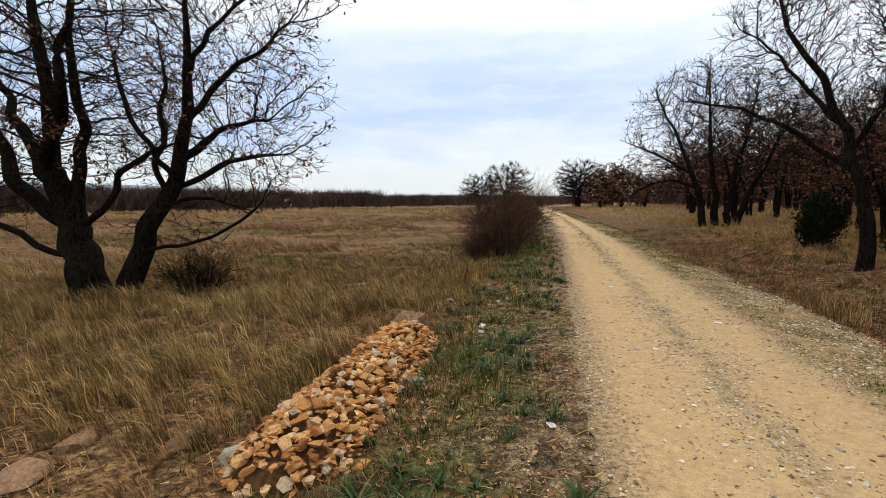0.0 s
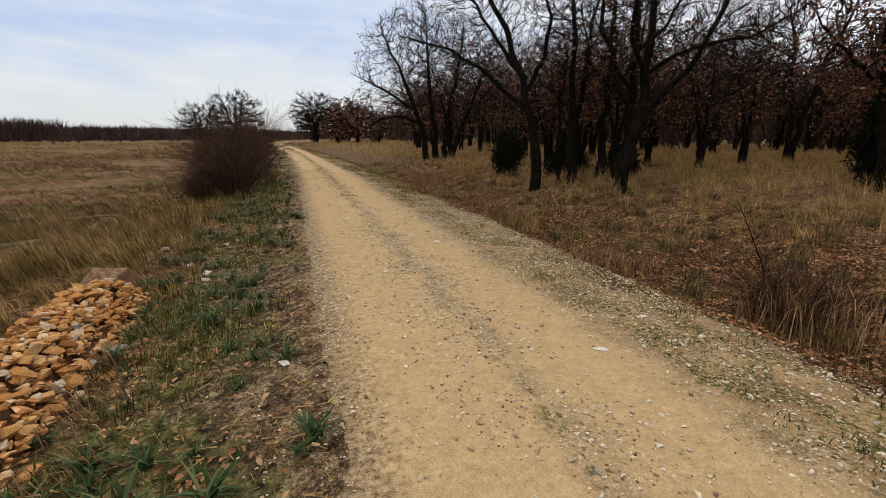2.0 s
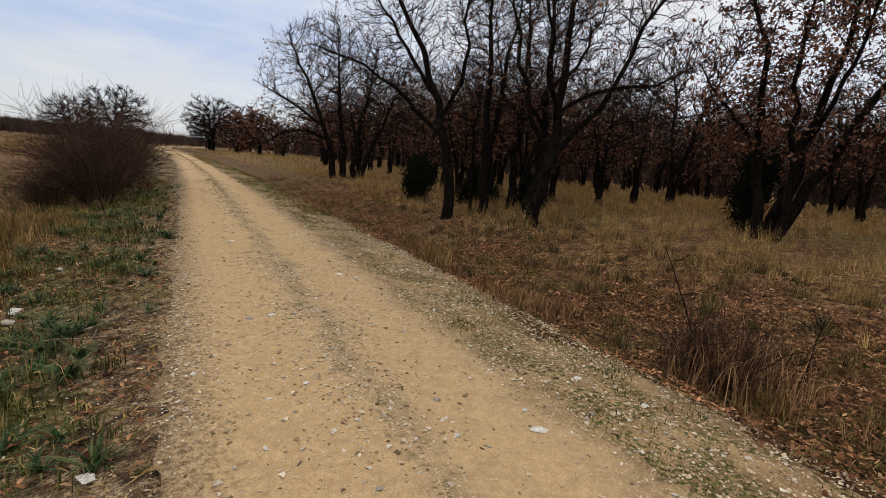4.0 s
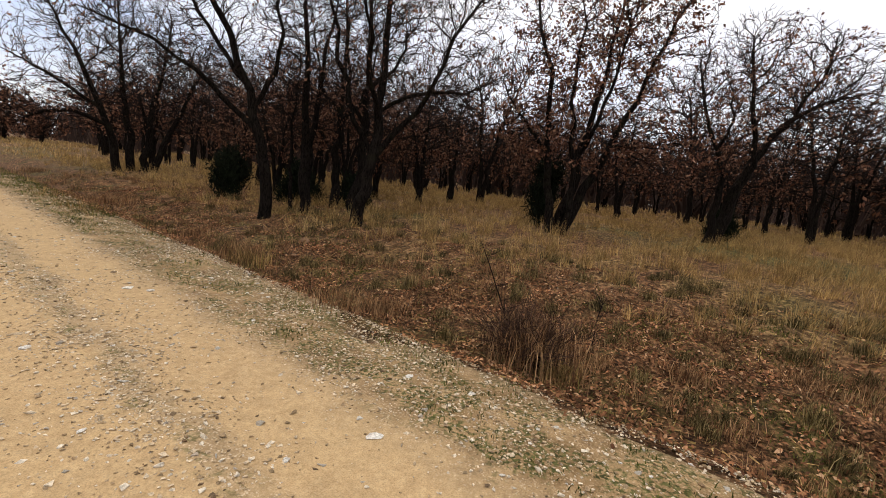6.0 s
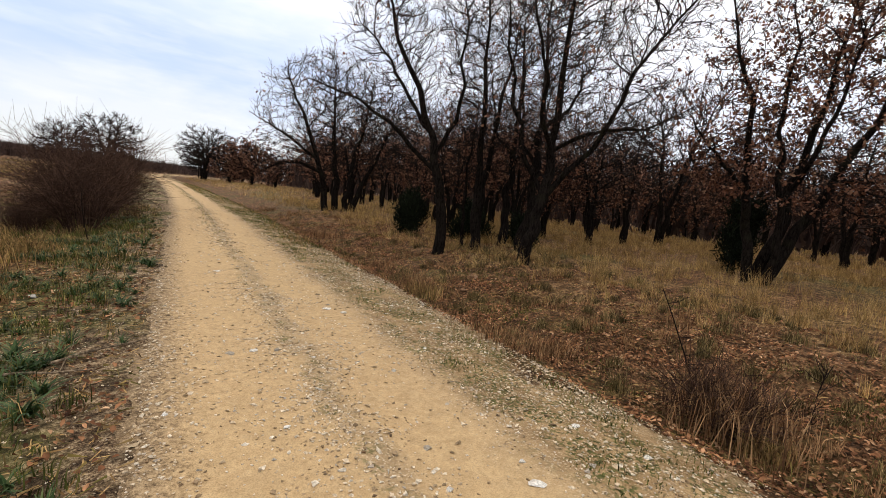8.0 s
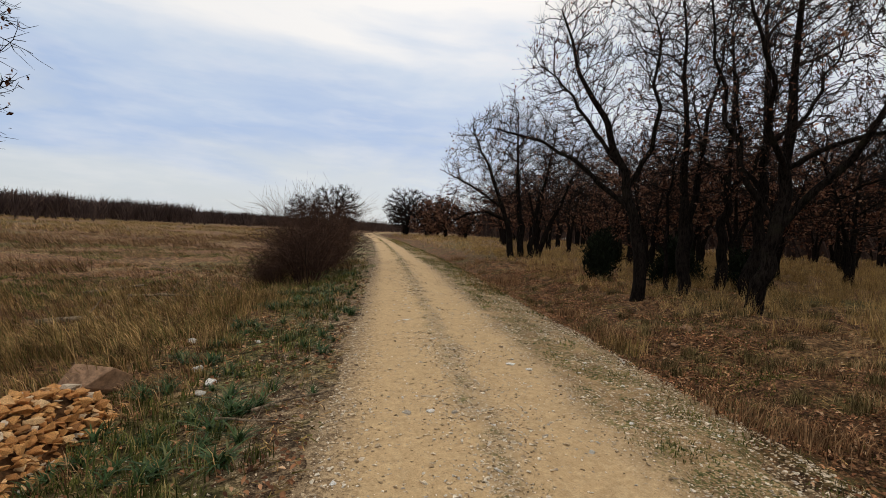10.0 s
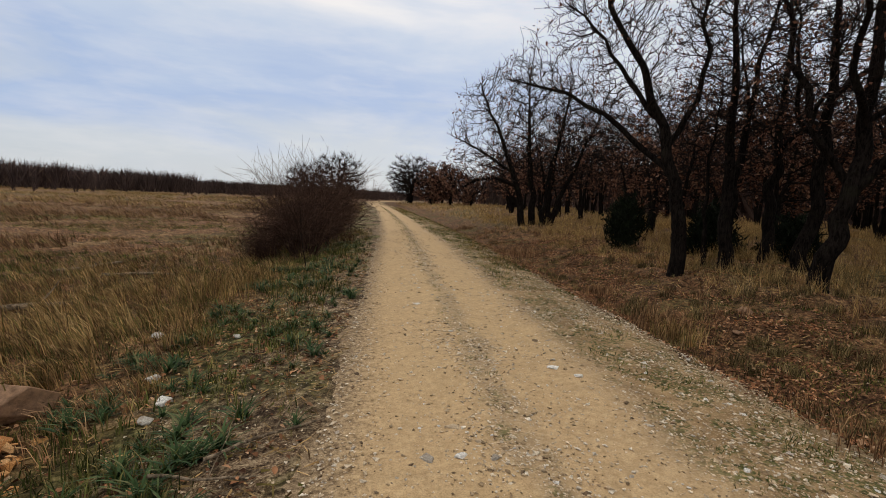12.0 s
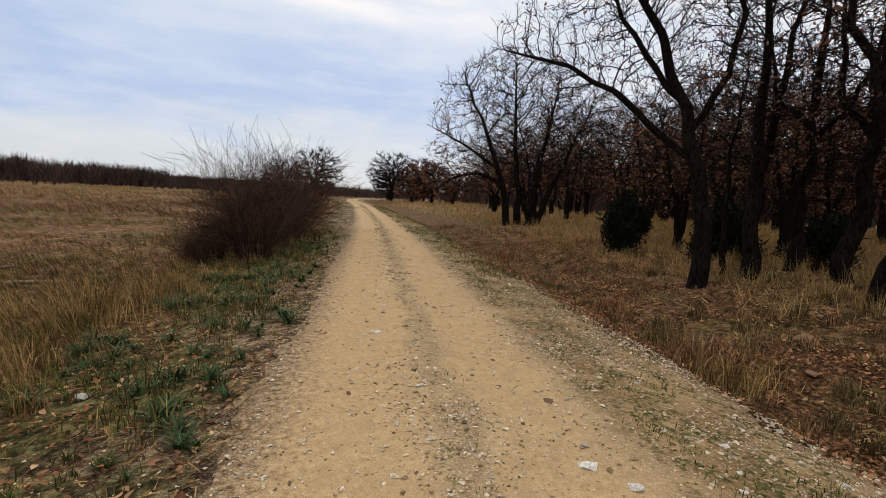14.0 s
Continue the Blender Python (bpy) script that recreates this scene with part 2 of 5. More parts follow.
M_GREEN = blade_material("winter_green_grass", [(0.0, (0.035, 0.045, 0.012)), (0.5, (0.10, 0.115, 0.03)), (0.8, (0.19, 0.185, 0.055)), (1.0, (0.36, 0.26, 0.11))], ((0.6, 0.6, 0.6), (1.15, 1.15, 1.1)), 0.8, clump=(0.55, 1.55))
M_STRAP = blade_material("blue_green_leaf", [(0.0, (0.018, 0.038, 0.013)), (0.6, (0.042, 0.078, 0.027)), (0.9, (0.085, 0.13, 0.048)), (1.0, (0.24, 0.19, 0.09))], rough=0.55)
M_TUSSOCK = blade_material("olive_tussock", [(0.0, (0.035, 0.027, 0.012)), (0.5, (0.13, 0.10, 0.04)), (0.8, (0.25, 0.185, 0.08)), (1.0, (0.42, 0.31, 0.16))], ((0.7, 0.7, 0.7), (1.1, 1.1, 1.05)), 0.8, clump=(0.55, 1.55))
M_MOSS = blade_material("green_moss", [(0.0, (0.03, 0.038, 0.01)), (0.5, (0.085, 0.10, 0.022)), (0.85, (0.16, 0.17, 0.04)), (1.0, (0.30, 0.24, 0.09))], ((0.7, 0.7, 0.7), (1.15, 1.15, 1.1)), 0.8, clump=(0.6, 1.4))
M_BUSH = blade_material("thorn_twig", [(0.0, (0.028, 0.015, 0.011)), (0.6, (0.075, 0.042, 0.029)), (1.0, (0.15, 0.088, 0.06))], rough=0.9)
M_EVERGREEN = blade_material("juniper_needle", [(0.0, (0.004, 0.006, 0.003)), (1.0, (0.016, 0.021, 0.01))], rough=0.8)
M_FIELD = blade_material("russet_field", [(0.0, (0.06, 0.032, 0.018)), (0.5, (0.20, 0.115, 0.06)), (0.85, (0.36, 0.24, 0.125)), (1.0, (0.13, 0.12, 0.04))], ((0.65, 0.6, 0.58), (1.15, 1.1, 1.0)), 0.18, clump=(0.6, 1.4))
M_FARWOOD = blade_material("far_wood", [(0.0, (0.045, 0.03, 0.027)), (0.7, (0.085, 0.06, 0.052)), (1.0, (0.14, 0.095, 0.075))], ((0.75, 0.75, 0.75), (1.1, 1.05, 1.05)), 0.05, 0.95)
M_OCHRE = stone_material("ochre_rubble", [(0.0, (0.26, 0.11, 0.035)), (0.25, (0.50, 0.22, 0.07)), (0.6, (0.66, 0.34, 0.12)), (0.86, (0.72, 0.47, 0.24)), (1.0, (0.56, 0.49, 0.39))], 5.0)
M_PALE = stone_material("pale_limestone", [(0.0, (0.40, 0.36, 0.29)), (1.0, (0.60, 0.57, 0.50))], 5.0)
M_CHALK = stone_material("white_limestone", [(0.0, (0.66, 0.62, 0.54)), (1.0, (0.80, 0.78, 0.72))], 2.0)
M_GREY = stone_material("grey_stone", [(0.0, (0.24, 0.20, 0.155)), (1.0, (0.42, 0.37, 0.30))], 5.0)
M_PEBBLE = stone_material("road_pebble", [(0.0, (0.15, 0.10, 0.06)), (0.15, (0.33, 0.235, 0.135)), (0.4, (0.54, 0.41, 0.26)), (0.65, (0.70, 0.57, 0.40)), (0.9, (0.82, 0.73, 0.58)), (1.0, (0.42, 0.36, 0.29))], 9.0)
M_BOULDER = stone_material("brown_boulder", [(0.0, (0.27, 0.155, 0.09)), (1.0, (0.33, 0.20, 0.12))], 3.0)
# reddish earth, darkened so that the heap's gaps look shaded
M_EARTH = stone_material("gap_dark_earth", [(0.0, (0.10, 0.045, 0.018)), (1.0, (0.12, 0.055, 0.022))], 8.0)
M_DEADWOOD = bark_material("dead_wood", (0.10, 0.075, 0.05), (0.36, 0.27, 0.18), (0.25, 0.2, 0.14))
# distance haze is put into the hills' blue-grey base colour
M_HILL = material("haze_tinted_hill", 1.0, 0.0)[0]
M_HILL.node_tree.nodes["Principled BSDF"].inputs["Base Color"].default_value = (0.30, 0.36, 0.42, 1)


# ---- land ----
EDGE_Y = (-600.0, 25.0, 55.0, 90.0, 110.0, 130.0, 160.0, 260.0, 1500.0)
EDGE_X = (-143.67, 6.33, 12.2, 17.6, 22.0, 29.0, 44.0, 100.0, 800.0)
LIE_V = (-1500.0, -160.0, -60.0, -6.0, -3.0, -1.6, -0.4, 0.0, 1.1, 3.0, 3.5, 3.72, 4.05, 4.7, 5.5, 7.0, 10.0, 20.0, 60.0, 1500.0)
LIE_Z = (-2.5, -0.9, -0.35, -0.30, -0.25, -0.13, -0.02, 0.0, 0.02, -0.03, -0.08, -0.15, -0.20, -0.11, 0.03, 0.20, 0.33, 0.5, 0.8, 1.5)


def edge_x(y):
    """x of the track's near edge, by y."""
    y = np.asarray(y, float)
    a = sum(np.interp(y + d, EDGE_Y, EDGE_X) for d in (-8, -4, 0, 4, 8)) / 5
    return a


def lattice(x, y, seed):
    """Smooth value noise, 0 to 1."""
    x, y = np.asarray(x, float), np.asarray(y, float)
    i, j = np.floor(x).astype(np.int64), np.floor(y).astype(np.int64)
    fx, fy = x - i, y - j
    fx, fy = fx * fx * (3 - 2 * fx), fy * fy * (3 - 2 * fy)

    def at(a, b):
        h = (a * 374761393 + b * 668265263 + seed * 1442695041) & 0x7FFFFFFF
        h = ((h ^ (h >> 13)) * 1274126177) & 0x7FFFFFFF
        return ((h ^ (h >> 16)) & 0xFFFF) / 65535.0

    return (at(i, j) * (1 - fx) + at(i + 1, j) * fx) * (1 - fy) + (at(i, j + 1) * (1 - fx) + at(i + 1, j + 1) * fx) * fy


def ground_z(x, y):
    x, y = np.asarray(x, float), np.asarray(y, float)
    v = x - edge_x(y)
    z = np.interp(v, LIE_V, LIE_Z)
    off = np.clip(np.maximum(-v, v - 3.4) / 1.2, 0, 1)
    z = z + off * (0.07 * (lattice(x / 1.3, y / 1.3, 1) - 0.5) + 0.04 * (lattice(x / 0.45, y / 0.45, 2) - 0.5) + 0.12 * (lattice(x / 5, y / 5, 3) - 0.5))
    bank = np.clip((v - 3.9) / 0.8, 0, 1) * np.clip((11 - v) / 3, 0, 1)
    z = z + bank * (0.2 * (lattice(x / 0.9, y / 0.9, 5) - 0.5) + 0.1 * (lattice(x / 0.33, y / 0.33, 6) - 0.5))
    return z + 0.02 * (lattice(x / 0.25, y / 0.25, 4) - 0.5) * np.clip(off + 0.3, 0, 1)


def road_z(x, y):
    v = np.asarray(x, float) - edge_x(y)
    z = np.interp(v, LIE_V, LIE_Z)
    rut = -0.022 * np.exp(-((v - 0.55) / 0.3) ** 2) - 0.022 * np.exp(-((v - 1.72) / 0.3) ** 2)
    return z + rut + 0.007 * (lattice(np.asarray(x) / 0.3, np.asarray(y) / 0.3, 8) - 0.5) + 0.03 * (lattice(np.asarray(x) / 1.5, np.asarray(y) / 1.5, 9) - 0.5)


def surface_z(x, y):
    v = np.asarray(x, float) - edge_x(y)
    return np.where((v > 0.0) & (v < 3.45), road_z(x, y), ground_z(x, y))


def mesh_of(name, verts, loops, sizes, mat, smooth=False):
    """A mesh from arrays: points, corner indices face after face, corners per face."""
    me = bpy.data.meshes.new(name)
    verts = np.asarray(verts, np.float32).reshape(-1, 3)
    loops, sizes = np.asarray(loops, np.int32).ravel(), np.asarray(sizes, np.int32).ravel()
    me.vertices.add(len(verts))
    me.vertices.foreach_set("co", verts.ravel())
    me.loops.add(len(loops))
    me.loops.foreach_set("vertex_index", loops)
    me.polygons.add(len(sizes))
    me.polygons.foreach_set("loop_start", np.concatenate([[0], np.cumsum(sizes)[:-1]]).astype(np.int32))
    me.polygons.foreach_set("loop_total", sizes)
    me.polygons.foreach_set("use_smooth", np.full(len(sizes), smooth))
    me.update(calc_edges=True)
    me.materials.append(mat)
    return me


def part(name, me, parent=None, label=""):
    ob = new(name, me)
    ob.parent = parent
    return tagged(ob, label) if label else ob


def sheet(name, vs, ys, height, mat):
    v, y = np.meshgrid(vs, ys)
    x = v + edge_x(y)
    z = height(v, x, y)
    ny, nv = v.shape
    idx = np.arange(ny * nv).reshape(ny, nv)
    quads = np.stack([idx[:-1, :-1], idx[:-1, 1:], idx[1:, 1:], idx[1:, :-1]], -1).reshape(-1, 4)
    me = mesh_of(name, np.stack([x, y, z], -1), quads, np.full(len(quads), 4), mat, True)
    at = me.attributes.new("from_edge", "FLOAT", "POINT")
    at.data.foreach_set("value", v.ravel().astype(np.float32))
    return new(name, me)


def spread(lo, hi, n, power=2.0):
    return lo + (hi - lo) * np.linspace(0, 1, n + 1)[1:] ** power


near_v = np.arange(-9, 9.01, 0.15)
all_v = np.concatenate([-spread(9, 1500, 34, 3.0)[::-1], near_v, spread(9, 1500, 34, 3.0)])
all_y = np.concatenate([-spread(6, 600, 22, 3.0)[::-1], np.arange(-6, 22.01, 0.15), spread(22, 1500, 60, 2.6)])


def under_road(v, x, y):
    dip = np.clip(np.minimum(v + 0.15, 3.62 - v) / 0.6, 0, 1)
    return ground_z(x, y) - 0.1 * dip


tagged(sheet("ground", all_v, all_y, under_road, M_GROUND), "dry winter grassland soil with patches of green", "ground", kind="structure")


def road_height(v, x, y):
    rag = 0.16 * (lattice(x / 0.8, y / 0.8, 12) - 0.5) + 0.2 * (lattice(x / 0.13, y / 0.13, 13) - 0.5)
    outer = 0.8 * (lattice(x / 1.1, y / 1.1, 14) - 0.5) + 0.45 * (lattice(x / 0.35, y / 0.35, 15) - 0.5) + rag
    low = np.clip((0.02 - v + rag) / 0.35, 0, 1) + 2.0 * np.clip((v - 3.4 + outer) / 0.3, 0, 1)
    return road_z(x, y) - 0.055 * low


road_v = np.arange(-0.24, 3.75, 0.06)
road_y = np.concatenate([-spread(4, 200, 24, 2.5)[::-1], np.arange(-4, 18.01, 0.1), spread(18, 260, 120, 1.8)])
road = tagged(sheet("road", road_v, road_y, road_height, M_ROAD), "sandy dirt track with two wheel ruts and gravel shoulder", "dirt track", kind="structure")


# ---- trees ----
class Wood:
    """Collects tapered tubes by point count and sides, and leaves, into meshes."""

    def __init__(self):
        self.tubes = {}

    def tube(self, pts, radii, sides, stout=False):
        self.tubes.setdefault((len(pts), sides, stout), []).append((pts, radii))

    def mesh(self, name, mat, keys):
        verts, loops, sizes, base = [], [], [], 0
        for (n, k, stout), items in self.tubes.items():
            if not keys(stout):
                continue
            p = np.array([[tuple(q) for q in pts] for pts, _ in items])
            r = np.array([rr for _, rr in items])
            tan = np.gradient(p, axis=1)
            tan /= np.linalg.norm(tan, axis=2, keepdims=True) + 1e-9
            ref = np.where(np.abs(tan[:, :1, 2:3]) > 0.8, np.array([1.0, 0.1, 0]), np.array([0.1, 0, 1.0]))
            u = np.cross(tan, np.broadcast_to(ref, tan.shape))
            u /= np.linalg.norm(u, axis=2, keepdims=True) + 1e-9
            w = np.cross(tan, u)
            ang = np.arange(k) * 2 * np.pi / k
            ring = p[:, :, None] + r[:, :, None, None] * (np.cos(ang)[None, None, :, None] * u[:, :, None] + np.sin(ang)[None, None, :, None] * w[:, :, None])
            b = len(items)
            idx = base + np.arange(b * n * k).reshape(b, n, k)
            nxt = np.roll(idx, -1, axis=2)
            q = np.stack([idx[:, :-1], nxt[:, :-1], nxt[:, 1:], idx[:, 1:]], -1).reshape(-1, 4)
            verts.append(ring.reshape(-1, 3)), loops.append(q.ravel()), sizes.append(np.full(len(q), 4))
            base += b * n * k
        return mesh_of(name, np.concatenate(verts), np.concatenate(loops), np.concatenate(sizes), mat, True)


# points and sides of a shrub's branch, level by level
NEAR = ((9, 10), (9, 7), (6, 5), (5, 3), (3, 3), (2, 3))
MID = ((9, 8), (7, 5), (5, 4), (4, 3), (2, 3), (2, 3))


def perturb(rng, d, amount):
    return (d + Vector((rng.gauss(0, amount), rng.gauss(0, amount), rng.gauss(0, amount)))).normalized()


def grow(wood, rng, start, d, length, r0, level, last, crook, lift, counts, detail=NEAR, least=0.0042):
    """A branch and what grows on it."""
    n = detail[level][0]
    pts, cur, step = [start], d.normalized(), length / (n - 1)
    for i in range(n - 1):
        cur = perturb(rng, cur, crook * (0.8 if level < 2 else 1.15))
        cur = (cur + Vector((0, 0, lift))).normalized()
        pts.append(pts[-1] + cur * step)
    tip = 0.34
    radii = [r0 * (1 - (1 - tip) * (i / (n - 1)) ** 0.9) for i in range(n)]
    wood.tube(pts, radii, detail[level][1], level < 3)
    if level >= last:
        return
    kids = counts[level]
    kids = max(1, int(round(kids * rng.uniform(0.75, 1.25))))
    for c in range(kids + 1):
        end = c == kids
        f = 1.0 if end else rng.uniform(0.22 if level < 3 else 0.12, 0.98)
        s = f * (n - 1)
        i = min(int(s), n - 2)
        p = pts[i].lerp(pts[i + 1], s - i)
        t = (pts[i + 1] - pts[i]).normalized()
        r = radii[i] + (radii[i + 1] - radii[i]) * (s - i)
        if end:
            nd, ln = perturb(rng, t, 0.25), length * 0.5
        else:
            side = t.cross(Vector((rng.gauss(0, 1), rng.gauss(0, 1), rng.gauss(0, 1)))).normalized()
            a = radians(rng.uniform(38, 78))
            nd = t * math.cos(a) + side * math.sin(a)
            ln = length * rng.uniform(0.36, 0.66) * (1.12 - 0.5 * f)
        if nd.z < -0.1:
            nd.z *= 0.25
        grow(wood, rng, p, nd, max(ln, 0.16), max(least, r * (0.85 if end else rng.uniform(0.48, 0.72))), level + 1, last, crook, lift, counts, detail, least)


def leaf_mesh(name, places, size, rng, mat):
    """Folded, pointed dead leaves at places (point, direction)."""
    n = len(places)
    p = np.array([tuple(a) for a, _ in places])
    g = np.random.RandomState(rng.randrange(1 << 30))
    ax = g.normal(size=(n, 3)) + np.array([0, 0, -0.5])
    ax /= np.linalg.norm(ax, axis=1, keepdims=True)
    sd = np.cross(ax, g.normal(size=(n, 3)))
    sd /= np.linalg.norm(sd, axis=1, keepdims=True) + 1e-9
    up = np.cross(ax, sd)
    s = size * g.uniform(0.6, 1.3, (n, 1))
    shape = np.stack([p, p + s * (0.45 * ax + 0.28 * sd + 0.12 * up), p + s * (0.55 * ax), p + s * (0.45 * ax - 0.28 * sd + 0.12 * up), p + s * (ax + 0.15 * up)], 1)
    base = np.arange(n)[:, None] * 5
    quads = np.concatenate([base + np.array([[0, 1, 4, 2]]), base + np.array([[0, 2, 4, 3]])], 1)
    return mesh_of(name, shape.reshape(-1, 3), quads.ravel(), np.full(2 * n, 4), mat)


def evenly(course, step):
    """A line through the given points, cut into even steps."""
    p = np.array([tuple(q) for q in course])
    run = np.concatenate([[0], np.cumsum(np.linalg.norm(np.diff(p, axis=0), axis=1))])
    at = np.linspace(0, run[-1], max(2, int(round(run[-1] / step)) + 1))
    return np.stack([np.interp(at, run, p[:, i]) for i in range(3)], -1)


def fill_crown(g, pos, parent, lobes, buds, step, kill, lift, bend):
    """Lets a skeleton grow towards buds spread through the crown's lobes, as branches seek light."""
    w = np.array([q[6] for q in lobes], float)
    pick = g.choice(len(lobes), buds, p=w / w.sum())
    d = g.normal(size=(buds, 3))
    d /= np.linalg.norm(d, axis=1, keepdims=True)
    lob = np.array([q[:6] for q in lobes], float)[pick]
    aim = lob[:, :3] + d * lob[:, 3:] * (g.uniform(0, 1, (buds, 1)) ** 0.42)
    aim = aim[aim[:, 2] > 0.5]
    pos, parent = list(pos), list(parent)
    kids = np.zeros(200000, int)
    heading = [np.array(p) - np.array(pos[q]) if q >= 0 else np.array((0.0, 0.0, step)) for p, q in zip(pos, parent)]
    heart = lob[:, :3].mean(0) - np.array([0, 0, 1.8])
    for q in parent:
        if q >= 0:
            kids[q] += 1
    arr = np.array(pos)
    dist = np.linalg.norm(aim[:, None] - arr[None], axis=2)
    near, dist = dist.argmin(1), dist.min(1)
    for turn in range(170):
        if not len(aim):
            break
        who = np.unique(near)
        who = who[kids[who] < 4]
        if not len(who):
            break
        arr = np.array(pos)
        u = (aim - arr[near]) / (dist[:, None] + 1e-6)
        pull = np.zeros((len(arr), 3))
        np.add.at(pull, near, u)
        way = pull[who]
        way /= np.linalg.norm(way, axis=1, keepdims=True) + 1e-6
        out = arr[who] - heart
        out /= np.linalg.norm(out, axis=1, keepdims=True) + 1e-6
        went = np.array([heading[q] for q in who])
        went /= np.linalg.norm(went, axis=1, keepdims=True) + 1e-6
        way += 0.45 * out + 0.4 * went + g.normal(0, bend, way.shape) + np.array([0, 0, lift])
        way /= np.linalg.norm(way, axis=1, keepdims=True) + 1e-6
        fresh = arr[who] + way * step
        base = len(pos)
        pos.extend(fresh)
        heading.extend(way)
        parent.extend(int(q) for q in who)
        kids[who] += 1
        dn = np.linalg.norm(aim[:, None] - fresh[None], axis=2)
        better = dn.min(1) < dist
        near = np.where(better, base + dn.argmin(1), near)
        dist = np.where(better, dn.min(1), dist)
        live = (dist > kill) & (g.uniform(0, 1, len(aim)) > 0.006)
        aim, near, dist = aim[live], near[live], dist[live]
    return np.array(pos), np.array(parent)


def oak(seed, stems, lobes, buds=900, step=0.13, kill=0.19, tip=0.0052, twigs=1.2, twig_len=(0.12, 0.36), lift=0.06, bend=0.3, leaves=300, low_leaves=0.5, leaf_size=0.075, leafy=0.5, label="", sides=(10, 6, 4, 3)):
    """A bare oak. stems: each (radius, course, limbs), course in metres from the tree's foot; limbs: (share along the stem, course as offsets).
    lobes: ellipsoids that the crown fills, (x, y, z, rx, ry, rz, share of the buds)."""
    rng, g = random.Random(seed), np.random.RandomState(seed)
    pos, parent, cap, roots = [], [], [], []
    for k, (r0, course, limbs) in enumerate(stems):
        line = evenly(smooth_course(course, 14, rng, 0.03), step)
        first = len(pos)
        roots.append(first)
        for i, p in enumerate(line):
            pos.append(p), parent.append(first + i - 1 if i else -1)
            cap.append(r0 * (1 - 0.9 * (i / (len(line) - 1)) ** 0.85) + tip)
        for f, offs in limbs:
            i = first + min(int(f * (len(line) - 1)), len(line) - 1)
            limb = evenly([Vector(pos[i]) + q for q in smooth_course([(0, 0, 0)] + list(offs), 10, rng, 0.06)], step)
            prev = i
            for j, p in enumerate(limb[1:]):
                pos.append(p), parent.append(prev)
                cap.append(0.64 * cap[i] * (1 - 0.85 * (j / len(limb)) ** 0.9) + tip)
                prev = len(pos) - 1
    pos, parent = fill_crown(g, pos, parent, lobes, buds, step, kill, lift, bend)
    n = len(pos)
    count, main, best = np.zeros(n), np.full(n, -1), np.zeros(n)
    for i in range(n - 1, -1, -1):
        count[i] = max(count[i], 1.0)
        p = parent[i]
        if p >= 0:
            count[p] += count[i]
            if count[i] > best[p]:
                best[p], main[p] = count[i], i
    power = np.zeros(n)
    thick = {}
    for (r0, _, _), i in zip(stems, roots):
        thick[i] = math.log(max(r0 / tip, 1.5)) / math.log(max(count[i], 3.0))
    for i in range(n):
        power[i] = thick[i] if parent[i] < 0 else power[parent[i]]
    radius = tip * count ** power
    for i in range(n):
        p = parent[i]
        if i < len(cap):
            radius[i] = min(radius[i], cap[i])
        elif p >= 0:
            radius[i] = max(tip, min(radius[i], radius[p] * (0.97 if main[p] == i and p >= len(cap) else 0.62)))
    way = np.zeros((n, 3))
    has = parent >= 0
    way[has] = pos[has] - pos[parent[has]]
    way[~has] = (0, 0, 1)
    way /= np.linalg.norm(way, axis=1, keepdims=True) + 1e-9
    wood = Wood()
    for i in range(n):
        p = parent[i]
        if p >= 0 and main[p] == i:
            continue
        chain = [i] if p < 0 else [p, i]
        while main[chain[-1]] >= 0:
            chain.append(main[chain[-1]])
        if len(chain) < 2:
            continue
        rr = radius[chain].copy()
        if p >= 0:
            rr[0] = rr[1]
        else:
            rr[0] *= 1.12
        big = rr[0]
        wood.tube(pos[chain], rr, sides[0] if big > 0.11 else sides[1] if big > 0.04 else sides[2] if big > 0.016 else sides[3], big > 0.035)
    thin = np.where((radius < tip * 4.5) & has)[0]
    sprig = np.repeat(thin, g.poisson(twigs, len(thin)))
    m = len(sprig)
    f = g.uniform(0, 1, (m, 1))
    p0 = pos[sprig] * f + pos[parent[sprig]] * (1 - f)
    away = pos[sprig] - (pos.mean(0) - np.array([0, 0, 1.5]))
    away /= np.linalg.norm(away, axis=1, keepdims=True) + 1e-6
    d = way[sprig] + 0.5 * away + g.normal(0, 0.6, (m, 3)) + np.array([0, 0, 0.1])
    d /= np.linalg.norm(d, axis=1, keepdims=True)
    ln = g.uniform(twig_len[0], twig_len[1], (m, 1))
    p1 = p0 + d * ln * 0.5
    d2 = d + g.normal(0, 0.35, (m, 3)) + np.array([0, 0, 0.1])
    p2 = p1 + d2 / np.linalg.norm(d2, axis=1, keepdims=True) * ln * 0.5
    for a, b, c in zip(p0, p1, p2):
        wood.tube((a, b, c), (tip * 0.85, tip * 0.7, tip * 0.45), 3)
    tree = tagged(new("oak_tree"), label, "tree")
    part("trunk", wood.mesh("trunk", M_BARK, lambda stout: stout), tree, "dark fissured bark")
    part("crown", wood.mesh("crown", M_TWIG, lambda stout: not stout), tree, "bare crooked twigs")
    if leaves:
        top = p2[:, 2].max()
        clus = lattice(p2[:, 0] / 0.8 + 50 + p2[:, 2] / 1.7, p2[:, 1] / 0.8 + p2[:, 2] / 0.9, seed)
        low = (1 - low_leaves) + low_leaves * np.clip(1.15 - p2[:, 2] / top, 0, 1) ** 1.2 * 1.5
        odds = np.clip((clus - leafy) * 4 + 0.1, 0.02, 1) * low
        spot = g.choice(m, leaves, p=odds / odds.sum())
        place = p2[spot] + g.normal(0, 0.05, (leaves, 3))
